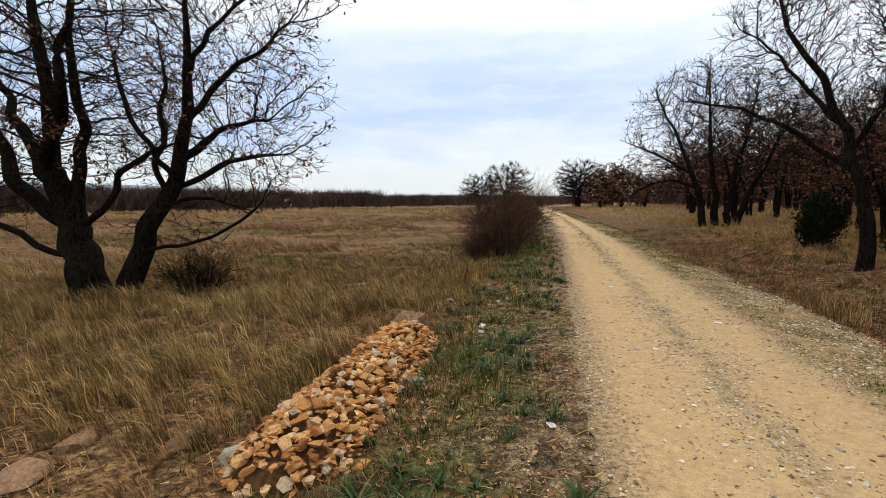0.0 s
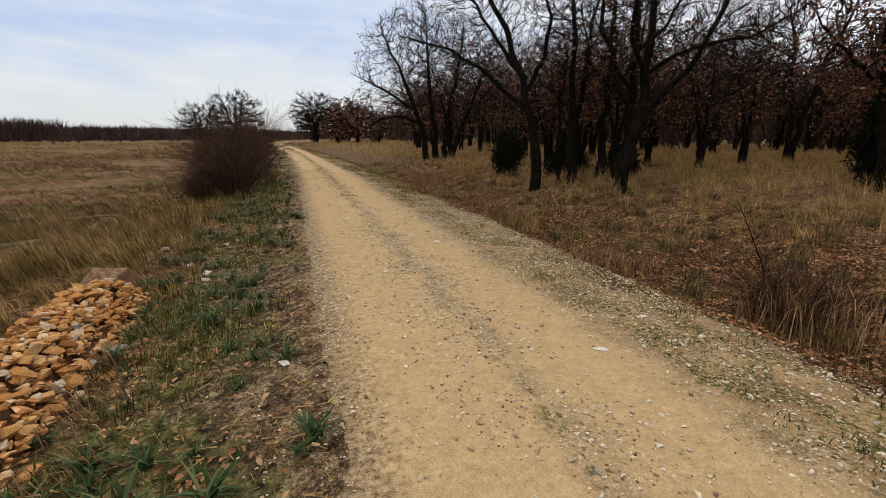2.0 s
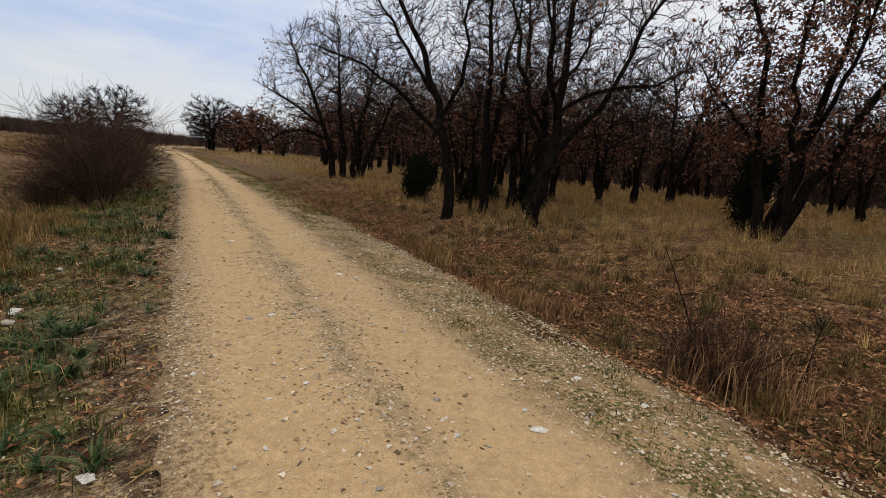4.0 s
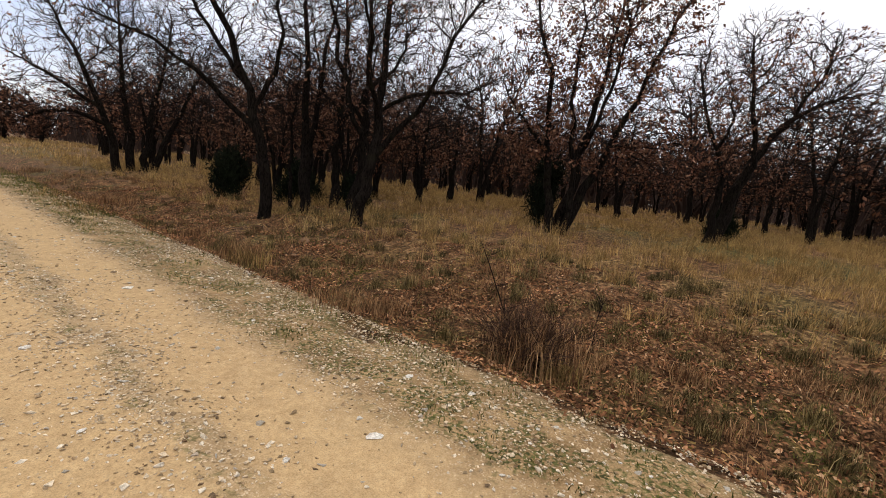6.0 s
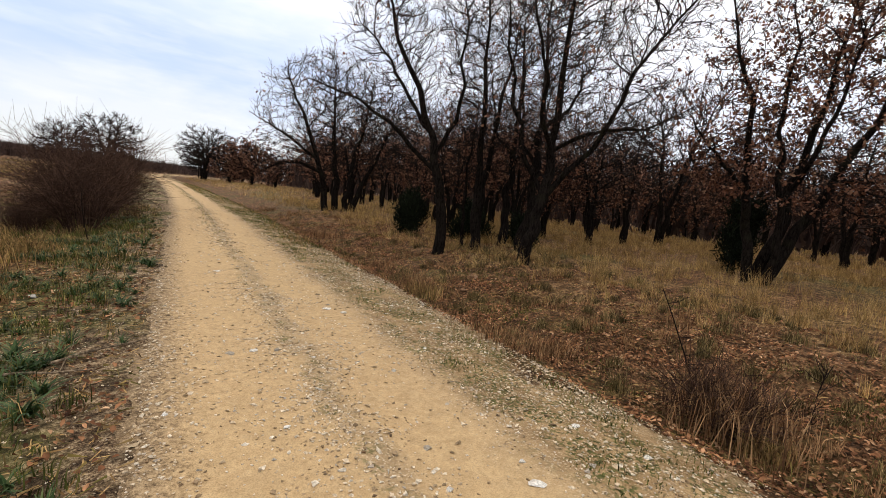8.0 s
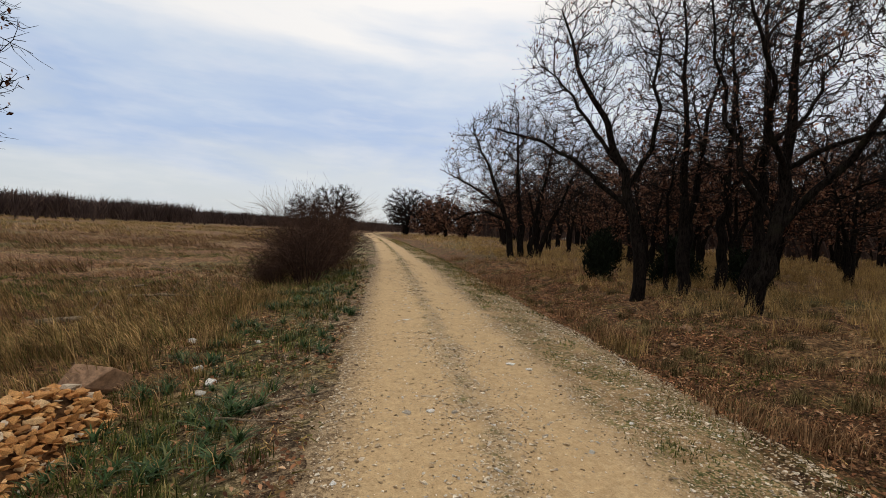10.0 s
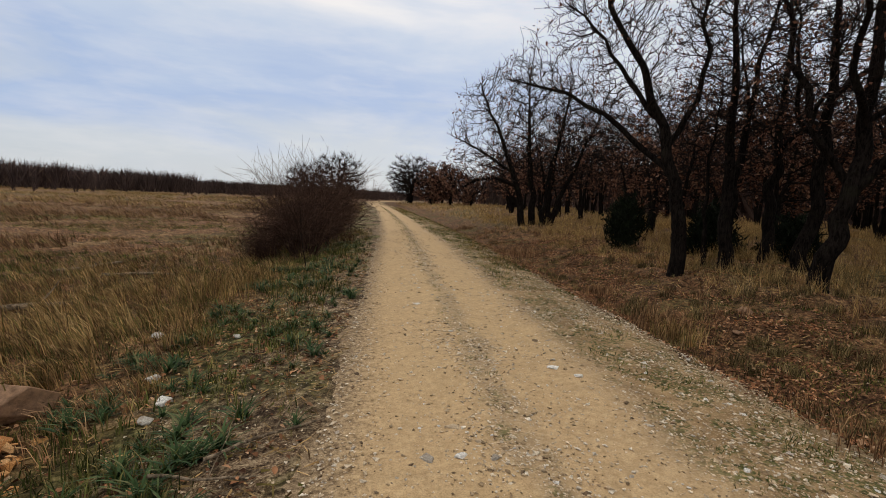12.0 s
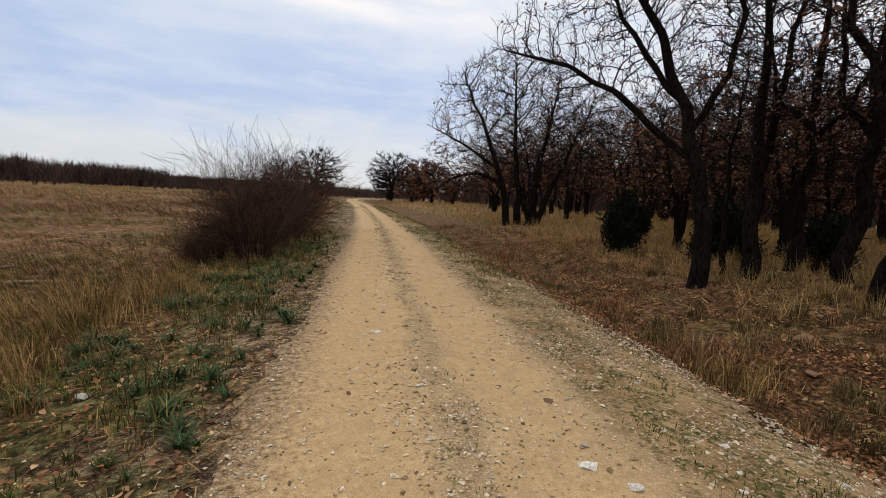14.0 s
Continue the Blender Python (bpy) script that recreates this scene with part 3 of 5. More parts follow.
        part("dead_leaves", leaf_mesh("dead_leaves", [(q, None) for q in place], leaf_size, rng, M_LEAF), tree, "withered rust-brown leaves")
    return tree


def smooth_course(course, n, rng, wobble):
    """A smooth, slightly crooked line of n points through the given places."""
    c = [Vector(p) for p in course]
    if len(c) == 2:
        c = [c[0], c[0].lerp(c[1], 0.5), c[1]]
    ext = [c[0] * 2 - c[1]] + c + [c[-1] * 2 - c[-2]]
    out = []
    total = (c[-1] - c[0]).length
    for i in range(n):
        s = i / (n - 1) * (len(c) - 1)
        k = min(int(s), len(c) - 2)
        t = s - k
        a, b, d, e = ext[k:k + 4]
        p = 0.5 * ((2 * b) + (d - a) * t + (2 * a - 5 * b + 4 * d - e) * t * t + (3 * b - a - 3 * d + e) * t ** 3)
        if 0 < i < n - 1:
            p = p + Vector((rng.gauss(0, 1), rng.gauss(0, 1), rng.gauss(0, 0.5))) * wobble * total / 4
        out.append(p)
    return out


def plant_at(tree, x, y, turn=0.0, size=1.0, sink=0.06):
    tree.matrix_basis = pose(x, y, float(ground_z(x, y)) - sink, 0, 0, turn) @ Matrix.Scale(size, 4)
    return tree


# the two oaks in the field
plant_at(oak(11, [(0.36, [(0, 0, 0), (-0.22, 0.05, 0.85), (-0.5, 0.1, 1.5), (-0.75, 0.2, 3.0), (-0.9, 0.3, 5.2), (-1.0, 0.3, 6.4)], [
    (0.17, [(-0.6, 0, 0.05), (-1.6, 0.1, 0.55), (-2.6, 0.2, 0.7)]),
    (0.22, [(-0.6, 0.1, 0.5), (-1.3, 0.2, 1.3), (-2.0, 0.3, 2.6), (-2.6, 0.4, 4.0)]),
    (0.25, [(0.15, -0.1, 0.9), (0.2, 0.1, 1.7), (0.05, 0.1, 2.8), (0.15, 0.2, 4.3)]),
    (0.24, [(0.6, 0.0, 0.5), (0.95, 0.1, 1.2), (1.5, 0.2, 1.5), (2.0, 0.1, 1.7)]),
    (0.38, [(-0.9, 0.5, 0.8), (-1.6, 0.8, 1.8), (-2.2, 1.0, 3.2)]),
    (0.42, [(0.5, -0.4, 0.9), (0.9, -0.6, 2.0), (1.0, -0.6, 3.3)])])],
    [(-1.3, 0.2, 4.9, 3.3, 2.8, 3.1, 1.0), (0.4, 0.0, 3.6, 1.5, 1.4, 1.4, 0.22), (-2.4, 0.2, 2.2, 1.7, 1.3, 0.9, 0.16)], 3600,
    leaves=3000, low_leaves=0.85, leaf_size=0.085, leafy=0.66, label="leaning bare oak with thick dark trunk in dry grass"), -6.6, 8.5)
plant_at(oak(12, [(0.24, [(0, 0, 0), (0.3, 0, 0.95), (0.75, 0.1, 2.0), (1.12, 0.1, 3.0), (1.32, 0.1, 4.6), (1.4, 0.1, 6.2)], [
    (0.16, [(0.6, -0.2, 0.15), (1.5, -0.3, 0.35), (2.4, -0.4, 0.85)]),
    (0.33, [(0.5, 0.0, 0.1), (1.0, 0.0, 0.12), (1.9, -0.1, -0.15)]),
    (0.38, [(0.6, 0.2, 0.3), (1.2, 0.2, 0.55), (2.0, 0.2, 0.65)]),
    (0.47, [(0.5, -0.1, 0.35), (1.0, 0.0, 0.7), (1.7, 0.1, 0.8)]),
    (0.56, [(0.4, 0.1, 0.5), (0.9, 0.2, 1.1), (1.5, 0.2, 1.6), (2.0, 0.2, 2.0)]),
    (0.7, [(0.4, -0.2, 0.6), (1.0, -0.2, 1.2), (1.7, -0.2, 1.6)]),
    (0.36, [(-0.25, 0.0, 0.6), (-0.1, 0.1, 1.2), (-0.05, 0.1, 2.6)]),
    (0.4, [(-0.45, 0.0, 0.7), (-0.95, 0.1, 1.5), (-1.1, 0.1, 2.4)])])],
    [(1.55, 0.1, 4.9, 2.25, 1.9, 2.9, 1.0), (2.4, -0.1, 2.7, 1.5, 1.2, 0.75, 0.2), (3.0, -0.1, 3.8, 1.25, 1.2, 1.5, 0.3), (1.2, -0.1, 1.6, 1.2, 0.9, 0.6, 0.08), (3.1, 0.0, 5.9, 1.4, 1.1, 1.0, 0.2)], 5200,
    leaves=1300, low_leaves=0.97, leaf_size=0.085, leafy=0.64, label="slender bare oak leaning over dry grass"), -6.2, 8.75)

# the clump beside the ditch
plant_at(oak(21, [(0.155, [(0, 0, 0), (0.12, -0.1, 1.0), (0.22, -0.2, 2.0), (0.3, -0.25, 4.0), (0.2, -0.2, 7.2)], [
    (0.24, [(0.35, -0.5, 0.9), (0.75, -1.1, 2.1), (1.05, -1.6, 3.4), (1.5, -2.3, 4.7)]),
    (0.26, [(-0.35, 0.5, 1.1), (-0.6, 0.9, 2.6), (-0.6, 1.2, 4.4)]),
    (0.4, [(0.5, -0.7, 0.5), (1.1, -1.6, 0.7), (1.7, -2.4, 1.3)]),
    (0.36, [(-0.8, -0.3, 0.9), (-1.5, -0.5, 1.8), (-2.0, -0.5, 2.9)])])],
    [(0.5, -0.7, 5.7, 2.3, 2.5, 2.7, 1.0), (0.9, -1.5, 3.6, 1.3, 1.5, 1.0, 0.2), (-0.6, 0.1, 3.4, 1.1, 1.1, 0.9, 0.12)], 4200,
    leaves=1400, leafy=0.55, label="tall bare oak with pale-streaked trunk beside the ditch"), 9.45, 7.25)
plant_at(oak(22, [(0.145, [(0, 0, 0), (-0.02, 0, 0.9), (-0.12, 0.1, 1.9), (-0.5, 0.45, 3.3), (-1.0, 0.9, 4.8), (-1.5, 1.4, 6.6)], [
    (0.3, [(-0.55, 0.5, 0.65), (-1.15, 1.0, 1.2), (-1.8, 1.6, 1.65), (-2.6, 2.2, 1.9)]),
    (0.45, [(-0.4, 0.5, 0.8), (-0.9, 0.8, 1.6), (-1.4, 1.1, 2.2)]),
    (0.38, [(0.25, -0.3, 0.9), (0.3, -0.4, 2.2), (0.2, -0.3, 3.6)])])],
    [(-0.95, 0.9, 5.0, 1.6, 1.6, 2.1, 1.0), (-1.8, 1.6, 3.9, 1.15, 1.15, 1.1, 0.35), (-0.1, 0.0, 5.2, 1.2, 1.2, 2.2, 0.35)], 3600,
    leaves=500, leafy=0.6, label="bare oak with a long limb arching towards the track"), 8.6, 9.25)
CLUMP = dict(step=0.15, kill=0.23, tip=0.0056, twigs=1.0, sides=(8, 5, 3, 3))
plant_at(oak(23, [(0.14, [(0, 0, 0), (0.05, 0.1, 1.5), (0.0, 0.15, 3.5), (-0.3, 0.2, 6.8)], []), (0.12, [(0.3, 0.2, 0), (0.45, 0.3, 1.6), (0.7, 0.2, 3.6), (0.8, 0.0, 6.2)], [])],
    [(0.2, 0.2, 5.3, 1.8, 1.8, 2.8, 1.0), (0.3, 0.2, 3.0, 1.2, 1.2, 0.9, 0.2)], 1300, leaves=1300, label="twin-stemmed bare oak with few brown leaves", **CLUMP), 10.0, 9.4)
plant_at(oak(24, [(0.14, [(0, 0, 0), (0.03, 0.0, 1.5), (0.1, 0.05, 3.2), (0.1, 0.2, 6.5)], [(0.4, [(0.4, -0.4, 0.8), (0.6, -0.6, 2.4)]), (0.45, [(-0.3, 0.5, 0.7), (-0.5, 0.7, 2.0)])])],
    [(0.1, 0.2, 5.4, 1.9, 1.9, 2.6, 1.0), (0.1, 0.2, 3.0, 1.3, 1.3, 0.9, 0.2)], 1250, leaves=1600, label="upright bare oak with few brown leaves", **CLUMP), 11.25, 9.45)
plant_at(oak(25, [(0.15, [(0, 0, 0), (0.04, -0.05, 1.4), (0.06, -0.1, 3.2), (-0.1, 0.0, 6.9)], [(0.36, [(-0.3, 0.4, 0.9), (-0.4, 0.5, 2.6)]), (0.5, [(0.5, -0.5, 0.8), (0.7, -0.9, 2.0)])])],
    [(0.2, -0.3, 5.4, 1.9, 1.9, 2.7, 1.0), (0.1, 0.0, 3.0, 1.2, 1.2, 0.9, 0.2)], 1250, leaves=1600, label="straight dark-trunked oak within the clump", **CLUMP), 10.9, 8.4)
plant_at(oak(26, [(0.06, [(0, 0, 0), (0.0, 0.1, 1.4), (0.1, 0.1, 4.2)], [])], [(0.1, 0.1, 3.2, 1.0, 1.0, 1.6, 1.0)], 500, leaves=400, label="thin young oak within the clump", **CLUMP), 10.2, 10.0)

# the rusty many-stemmed oak
plant_at(oak(31, [
    (0.15, [(0, 0, 0), (0.35, -0.55, 1.5), (0.6, -1.1, 3.2), (0.9, -1.7, 4.8), (1.2, -2.3, 6.6)], [(0.4, [(0.7, -1.0, 0.2), (1.0, -1.9, 0.3), (1.1, -2.6, 0.1)])]),
    (0.14, [(0.15, 0.1, 0), (0.3, -0.15, 1.8), (0.4, -0.4, 3.6), (0.6, -0.7, 7.0)], [(0.35, [(-0.3, -0.5, 0.9), (-0.5, -0.8, 2.2), (-0.5, -1.0, 3.6)])]),
    (0.13, [(-0.1, 0.25, 0), (-0.15, 0.55, 2.0), (-0.3, 0.8, 4.2), (-0.5, 1.5, 6.8)], [(0.35, [(-0.3, 0.8, 0.9), (-0.5, 1.5, 1.9)])]),
    (0.10, [(-0.15, -0.1, 0), (-0.2, -0.2, 1.6), (-0.1, 0.1, 3.4), (-0.1, 0.3, 6.4)], [])],
    [(0.4, -0.4, 5.4, 2.3, 2.7, 2.7, 1.0), (0.4, -1.4, 2.6, 1.4, 1.9, 0.8, 0.28), (-0.2, 0.9, 2.9, 1.1, 1.2, 0.9, 0.15)], 3800, step=0.15, kill=0.23, tip=0.0062, twigs=1.2,
    leaves=11000, low_leaves=0.7, leaf_size=0.1, leafy=0.42, label="many-stemmed oak still full of rust-brown leaves", sides=(8, 6, 4, 3)), 13.9, 3.45)
# the broad oak group at the turn of the wood's edge
plant_at(oak(33, [
    (0.19, [(0, 0, 0), (-0.25, 0.1, 1.6), (-0.8, 0.3, 3.4), (-1.7, 0.7, 5.6), (-2.3, 0.9, 7.0)], [(0.3, [(-1.2, 0.5, 0.4), (-2.2, 1.0, 0.1), (-3.1, 1.4, -0.7)]), (0.4, [(-1.4, 0.6, 0.9), (-2.2, 1.0, 1.4), (-2.9, 1.3, 1.7)])]),
    (0.2, [(0.75, 0.3, 0), (0.75, 0.3, 1.7), (0.5, 0.4, 3.6), (0.2, 0.5, 7.4)], []),
    (0.18, [(1.15, 0.1, 0), (1.35, 0.0, 1.8), (1.7, -0.1, 3.8), (2.2, -0.2, 7.4)], []),
    (0.17, [(1.5, -0.1, 0), (1.9, -0.3, 1.6), (2.8, -0.5, 3.6), (3.8, -0.7, 6.0)], [])],
    [(0.0, 0.4, 5.3, 3.7, 3.0, 3.3, 1.0), (3.0, -0.3, 5.0, 2.6, 2.4, 2.9, 0.5), (-2.6, 1.1, 2.5, 1.9, 1.6, 1.2, 0.3)], 4600, step=0.2, kill=0.3, tip=0.0098, twigs=1.2, twig_len=(0.25, 0.6),
    leaves=2600, low_leaves=0.95, leaf_size=0.12, label="broad many-stemmed bare oak with low sweeping limbs", sides=(8, 5, 3, 3)), 13.4, 23.6)
# the forked oak farther along the wood's edge
plant_at(oak(32, [
    (0.25, [(0, 0, 0), (0.0, -0.25, 1.3), (0.0, -0.6, 2.5), (0.1, -1.0, 3.6), (0.2, -1.7, 4.5), (0.3, -2.8, 5.1)], [
        (0.42, [(-0.1, -0.1, 0.9), (-0.2, 0.2, 2.2), (-0.3, 0.6, 4.4)]),
        (0.6, [(0.1, -0.6, 1.1), (0.2, -1.1, 2.2), (0.1, -1.5, 3.4)])]),
    (0.15, [(-0.1, 0.2, 0), (-0.1, 0.1, 1.6), (-0.1, 0.35, 3.0), (-0.1, 0.9, 4.3), (0, 1.4, 6.0)], [(0.55, [(0.1, -0.3, 0.9), (0.1, -0.1, 2.0)])])],
    [(0.0, -0.5, 5.3, 2.5, 2.6, 2.3, 1.0), (0.2, -2.6, 5.3, 2.0, 1.6, 1.4, 0.4), (0.0, 0.6, 2.7, 1.4, 1.6, 0.9, 0.25)], 2800, step=0.17, kill=0.26, tip=0.008, twigs=1.4, twig_len=(0.2, 0.45), bend=0.36,
    leaves=3400, low_leaves=0.97, leaf_size=0.11, label="stout forked oak, bare above, leafy below", sides=(8, 6, 4, 3)), 19.2, -0.8)


# ---- the wood ----
def wood_oak(seed, height, r, leaves, buds, label, leaf_size=0.13, low=0.6, step=0.23, tip=0.0092, broad=0.42, base=0.32, twigs=1.1, twig_len=(0.22, 0.5), bend=0.34):
    """An oak of the wood: a short trunk that forks into spreading stems under a domed crown."""
    rng = random.Random(seed)
    stems = []
    a0 = rng.uniform(0, 6.28)
    for i in range(rng.choice((2, 2, 3))):
        a = a0 + i * 2.3 + rng.uniform(-0.4, 0.4)
        c, q = math.cos(a), math.sin(a)
        w = rng.uniform(0.12, 0.3)
        stems.append((r * rng.uniform(0.75, 1.0), [(0.08 * c, 0.08 * q, 0), (0.14 * c, 0.14 * q, height * 0.16), (w * 1.6 * c, w * 1.6 * q, height * 0.36), (w * 5.0 * c, w * 5.0 * q, height * 0.75)], []))
    mid = (1 + base) / 2
    lobes = [(0, 0, height * mid, height * broad, height * broad, height * (1 - base) / 2, 1.0)]
    for i in range(3):
        a = a0 + i * 2.1
        lobes.append((height * broad * 0.6 * math.cos(a), height * broad * 0.6 * math.sin(a), height * rng.uniform(base + 0.02, mid), height * broad * 0.55, height * broad * 0.55, height * 0.16, 0.2))
    return oak(seed, stems, lobes, buds, step, step * 1.5, tip, twigs, twig_len, 0.05, bend, leaves, low, leaf_size, 0.45, label, (7, 4, 3, 3))


mid_kinds = [
    wood_oak(101, 7.6, 0.15, 500, 2000, "bare crooked oak in the wood", low=0.9),
    wood_oak(102, 6.6, 0.13, 2300, 1600, "oak in the wood with rust-brown leaves", low=0.4, base=0.25),
    wood_oak(103, 7.2, 0.14, 1100, 1700, "crooked oak in the wood, leafy below", low=0.9, base=0.28),
]
lone_kinds = [
    wood_oak(121, 6.8, 0.22, 0, 1500, "rounded bare oak far along the track", 0.3, 0.5, 0.26, 0.026, 0.5, 0.12, 1.8, (0.3, 0.7)),
    wood_oak(122, 6.2, 0.2, 1500, 1000, "rust-leaved oak far along the track", 0.36, 0.2, 0.3, 0.026, 0.5, 0.12, 1.2, (0.3, 0.7)),
]
far_kinds = [
    wood_oak(111, 7.2, 0.14, 300, 560, "distant bare oak in the wood", 0.22, 0.5, 0.34, 0.017, 0.44, 0.32, 1.4, (0.4, 0.9)),
    wood_oak(112, 6.4, 0.13, 700, 480, "distant oak with rust-brown leaves", 0.24, 0.3, 0.34, 0.017, 0.44, 0.28, 1.3, (0.4, 0.9)),
]
GROUP = "oaks of the wood"
# along the edge: x, y, kind, size, turn
EDGE_OAKS = ((14.6, 11.6, 1, 0.8, 40), (13.2, 13.6, 1, 0.75, 200), (15.6, 14.2, 2, 0.85, 310), (17.4, 12.2, 1, 0.85, 230), (16.6, 26.2, 2, 1.0, 120), (17.3, 9.9, 2, 0.8, 15), (20.9, 10.2, 0, 0.85, 250),
             (18.0, 21.0, 1, 0.9, 75), (19.5, 17.0, 2, 0.95, 190), (16.0, 17.5, 0, 0.85, 280), (23.5, 13.5, 1, 0.9, 330), (25.5, 3.0, 2, 0.95, 60), (27.0, -5.3, 0, 1.1, 100),
             (24.0, -9.5, 1, 0.9, 10), (22.0, 25.0, 0, 1.0, 160), (30.0, 8.0, 1, 0.95, 220), (29.0, 16.0, 2, 1.0, 300), (26.5, -2.0, 1, 0.85, 20), (21.5, 5.8, 1, 0.75, 140))
placed = []
made = set()
LONE_OAKS = ((24.8, 84, 0, 1.3, 20), (28.0, 80, 1, 1.2, 140), (26.6, 78, 1, 0.9, 220), (11.6, 84, 0, 1.3, 260), (6.2, 80, 0, 0.95, 80), (30.6, 79, 1, 1.15, 300), (31.5, 72, 1, 0.85, 10), (33.0, 90, 1, 1.0, 75), (13.6, 92, 1, 0.6, 190), (26.8, 93, 0, 1.0, 160))


def stand(kinds, k, x, y, size, turn):
    m = pose(x, y, float(ground_z(x, y)) - 0.08, 0, 0, turn) @ Matrix.Scale(size, 4)
    src = kinds[k]
    if id(src) not in made:
        made.add(id(src))
        src.matrix_basis = m
        ob = src
    else:
        ob = copy_thing(src, m)
        ob.scale = (size, size, size)
    tagged(ob, group=GROUP)
    placed.append((x, y))


for x, y, k, size, turn in EDGE_OAKS:
    stand(mid_kinds, k, x, y, size, turn)
for x, y, k, size, turn in LONE_OAKS:
    stand(lone_kinds, k, x, y, size, turn)
rng = random.Random(7)
tries = 0
while tries < 5000 and len(placed) < 150:
    tries += 1
    x, y = rng.triangular(14, 75, 20), rng.uniform(-30, 80)
    v = x - float(edge_x(y))
    d = math.hypot(x - 1, y - 1)
    if v < (12 if y < 40 else 9) or d < 24 or any((x - a) ** 2 + (y - b) ** 2 < 3.1 ** 2 for a, b in placed):
        continue
    if y > 28 and x < 0.4 + 0.5 * y:  # the glade beside the track stays open
        continue
    if y > 40 and v > 40 or (d > 60 and rng.random() < 0.5):
        continue
    stand(far_kinds, 0 if rng.random() < 0.45 else 1, x, y, rng.uniform(0.75, 1.35), rng.uniform(0, 360))
# oaks where the track narrows into the distance, both sides
for x, y, k, size in ((30.5, 108, 0, 0.8), (18.5, 120, 1, 0.6)):
    stand(far_kinds, k, x, y, size, (x * 77 + y * 13) % 360)


def far_wood(name, spots, label, mat, twigs=34, seed=1):
    """A far wood of slim bare trees: vase-shaped bunches of thin twigs, one object."""
    g = np.random.RandomState(seed)
    n = len(spots)
    pos = np.array([(x, y) for x, y, _ in spots])
    h = np.array([q for _, _, q in spots])
    z = ground_z(pos[:, 0], pos[:, 1]) - 0.1
    az = g.uniform(0, 6.283, (n, twigs))
    out = g.uniform(0.05, 0.42, (n, twigs)) * h[:, None]
    lo = g.uniform(0.0, 0.55, (n, twigs)) * h[:, None]
    hi = np.minimum(lo + g.uniform(0.3, 0.6, (n, twigs)) * h[:, None], h[:, None] * g.uniform(0.8, 1.0, (n, twigs)))
    wid = g.uniform(0.03, 0.11, (n, twigs)) * h[:, None] / 4
    c, s = np.cos(az), np.sin(az)
    px, py = pos[:, :1] + 0.25 * out * c, pos[:, 1:] + 0.25 * out * s
    a2 = g.uniform(0, 6.283, (n, twigs))
    wx, wy = np.cos(a2) * wid, np.sin(a2) * wid
    v = np.stack([np.stack([px - wx, py - wy, z[:, None] + lo], -1), np.stack([px + wx, py + wy, z[:, None] + lo], -1), np.stack([pos[:, :1] + out * c, pos[:, 1:] + out * s, z[:, None] + hi], -1)], 2)
    me = mesh_of(name, v.reshape(-1, 3), np.arange(n * twigs * 3), np.full(n * twigs, 3), mat)
    return tagged(new(name, me), label, "wood", kind="stuff")


g = np.random.RandomState(5)
line = np.array([(-190.0, 10.0), (-110, 42), (-72, 74), (-50, 106), (-20, 150), (8, 196), (40, 235), (90, 260)])
spots = []
for i in range(2600):
    s = g.uniform(0, len(line) - 1)
    k = min(int(s), len(line) - 2)
    p = line[k] + (line[k + 1] - line[k]) * (s - k)
    back = g.uniform(0, 1) ** 1.6 * 55
    spots.append((p[0] - back * 0.62 + g.normal(0, 1.5), p[1] + back * 0.78 + g.normal(0, 1.5), g.uniform(4.5, 5.3) if k > 3 else g.uniform(5.6, 6.6)))
far_wood("far_woodland", spots, "dark leafless woodland beyond the field", M_FARWOOD, 34, 3)
spots = []
for i in range(150):
    s = g.uniform(1.5, len(line) - 2.2)
    k = min(int(s), len(line) - 2)
    p = line[k] + (line[k + 1] - line[k]) * (s - k)
    back = g.uniform(2, 30)
    spots.append((p[0] + back * 0.62, p[1] - back * 0.78, g.uniform(1.4, 2.8)))
far_wood("scrub", spots, "scattered bare scrub along the field's far side", M_FARWOOD, 60, 4)
spots = [(x, y, g.uniform(5.5, 9.0)) for x, y in zip(g.uniform(34, 130, 1300), g.uniform(-90, 130, 1300)) if x - float(edge_x(y)) > 18 and math.hypot(x - 1, y) > 44 and (y < 70 or x - float(edge_x(y)) > 22)]
far_wood("far_oak_wood", spots, "deep brown leafless oak wood", M_FARWOOD, 40, 6)
spots = [(x, y, g.uniform(3.5, 6.0)) for x, y in zip(g.uniform(-10, 120, 500), g.uniform(150, 240, 500)) if abs(x - float(edge_x(y)) - 2) > 8]
far_wood("distant_wood", spots, "bare trees where the track disappears", M_FARWOOD, 36, 8)


def ridge():
    n = 90
    az = np.radians(np.linspace(-100, 25, n))
    top = 62 * np.clip((10 - np.degrees(az)) / 60, 0.1, 1) * (0.75 + 0.5 * lattice(np.arange(n) / 6.0, np.zeros(n), 5))
    rows = [np.stack([1400 * np.sin(az), 1400 * np.cos(az), np.full(n, -4.0)], -1), np.stack([1480 * np.sin(az), 1480 * np.cos(az), top * 0.55], -1), np.stack([1560 * np.sin(az), 1560 * np.cos(az), top], -1), np.stack([1700 * np.sin(az), 1700 * np.cos(az), np.full(n, -4.0)], -1)]
    idx = np.arange(4 * n).reshape(4, n)
    q = np.stack([idx[:-1, :-1], idx[:-1, 1:], idx[1:, 1:], idx[1:, :-1]], -1).reshape(-1, 4)
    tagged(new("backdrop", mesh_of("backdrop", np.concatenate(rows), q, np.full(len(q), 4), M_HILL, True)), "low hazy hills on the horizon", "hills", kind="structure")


ridge()


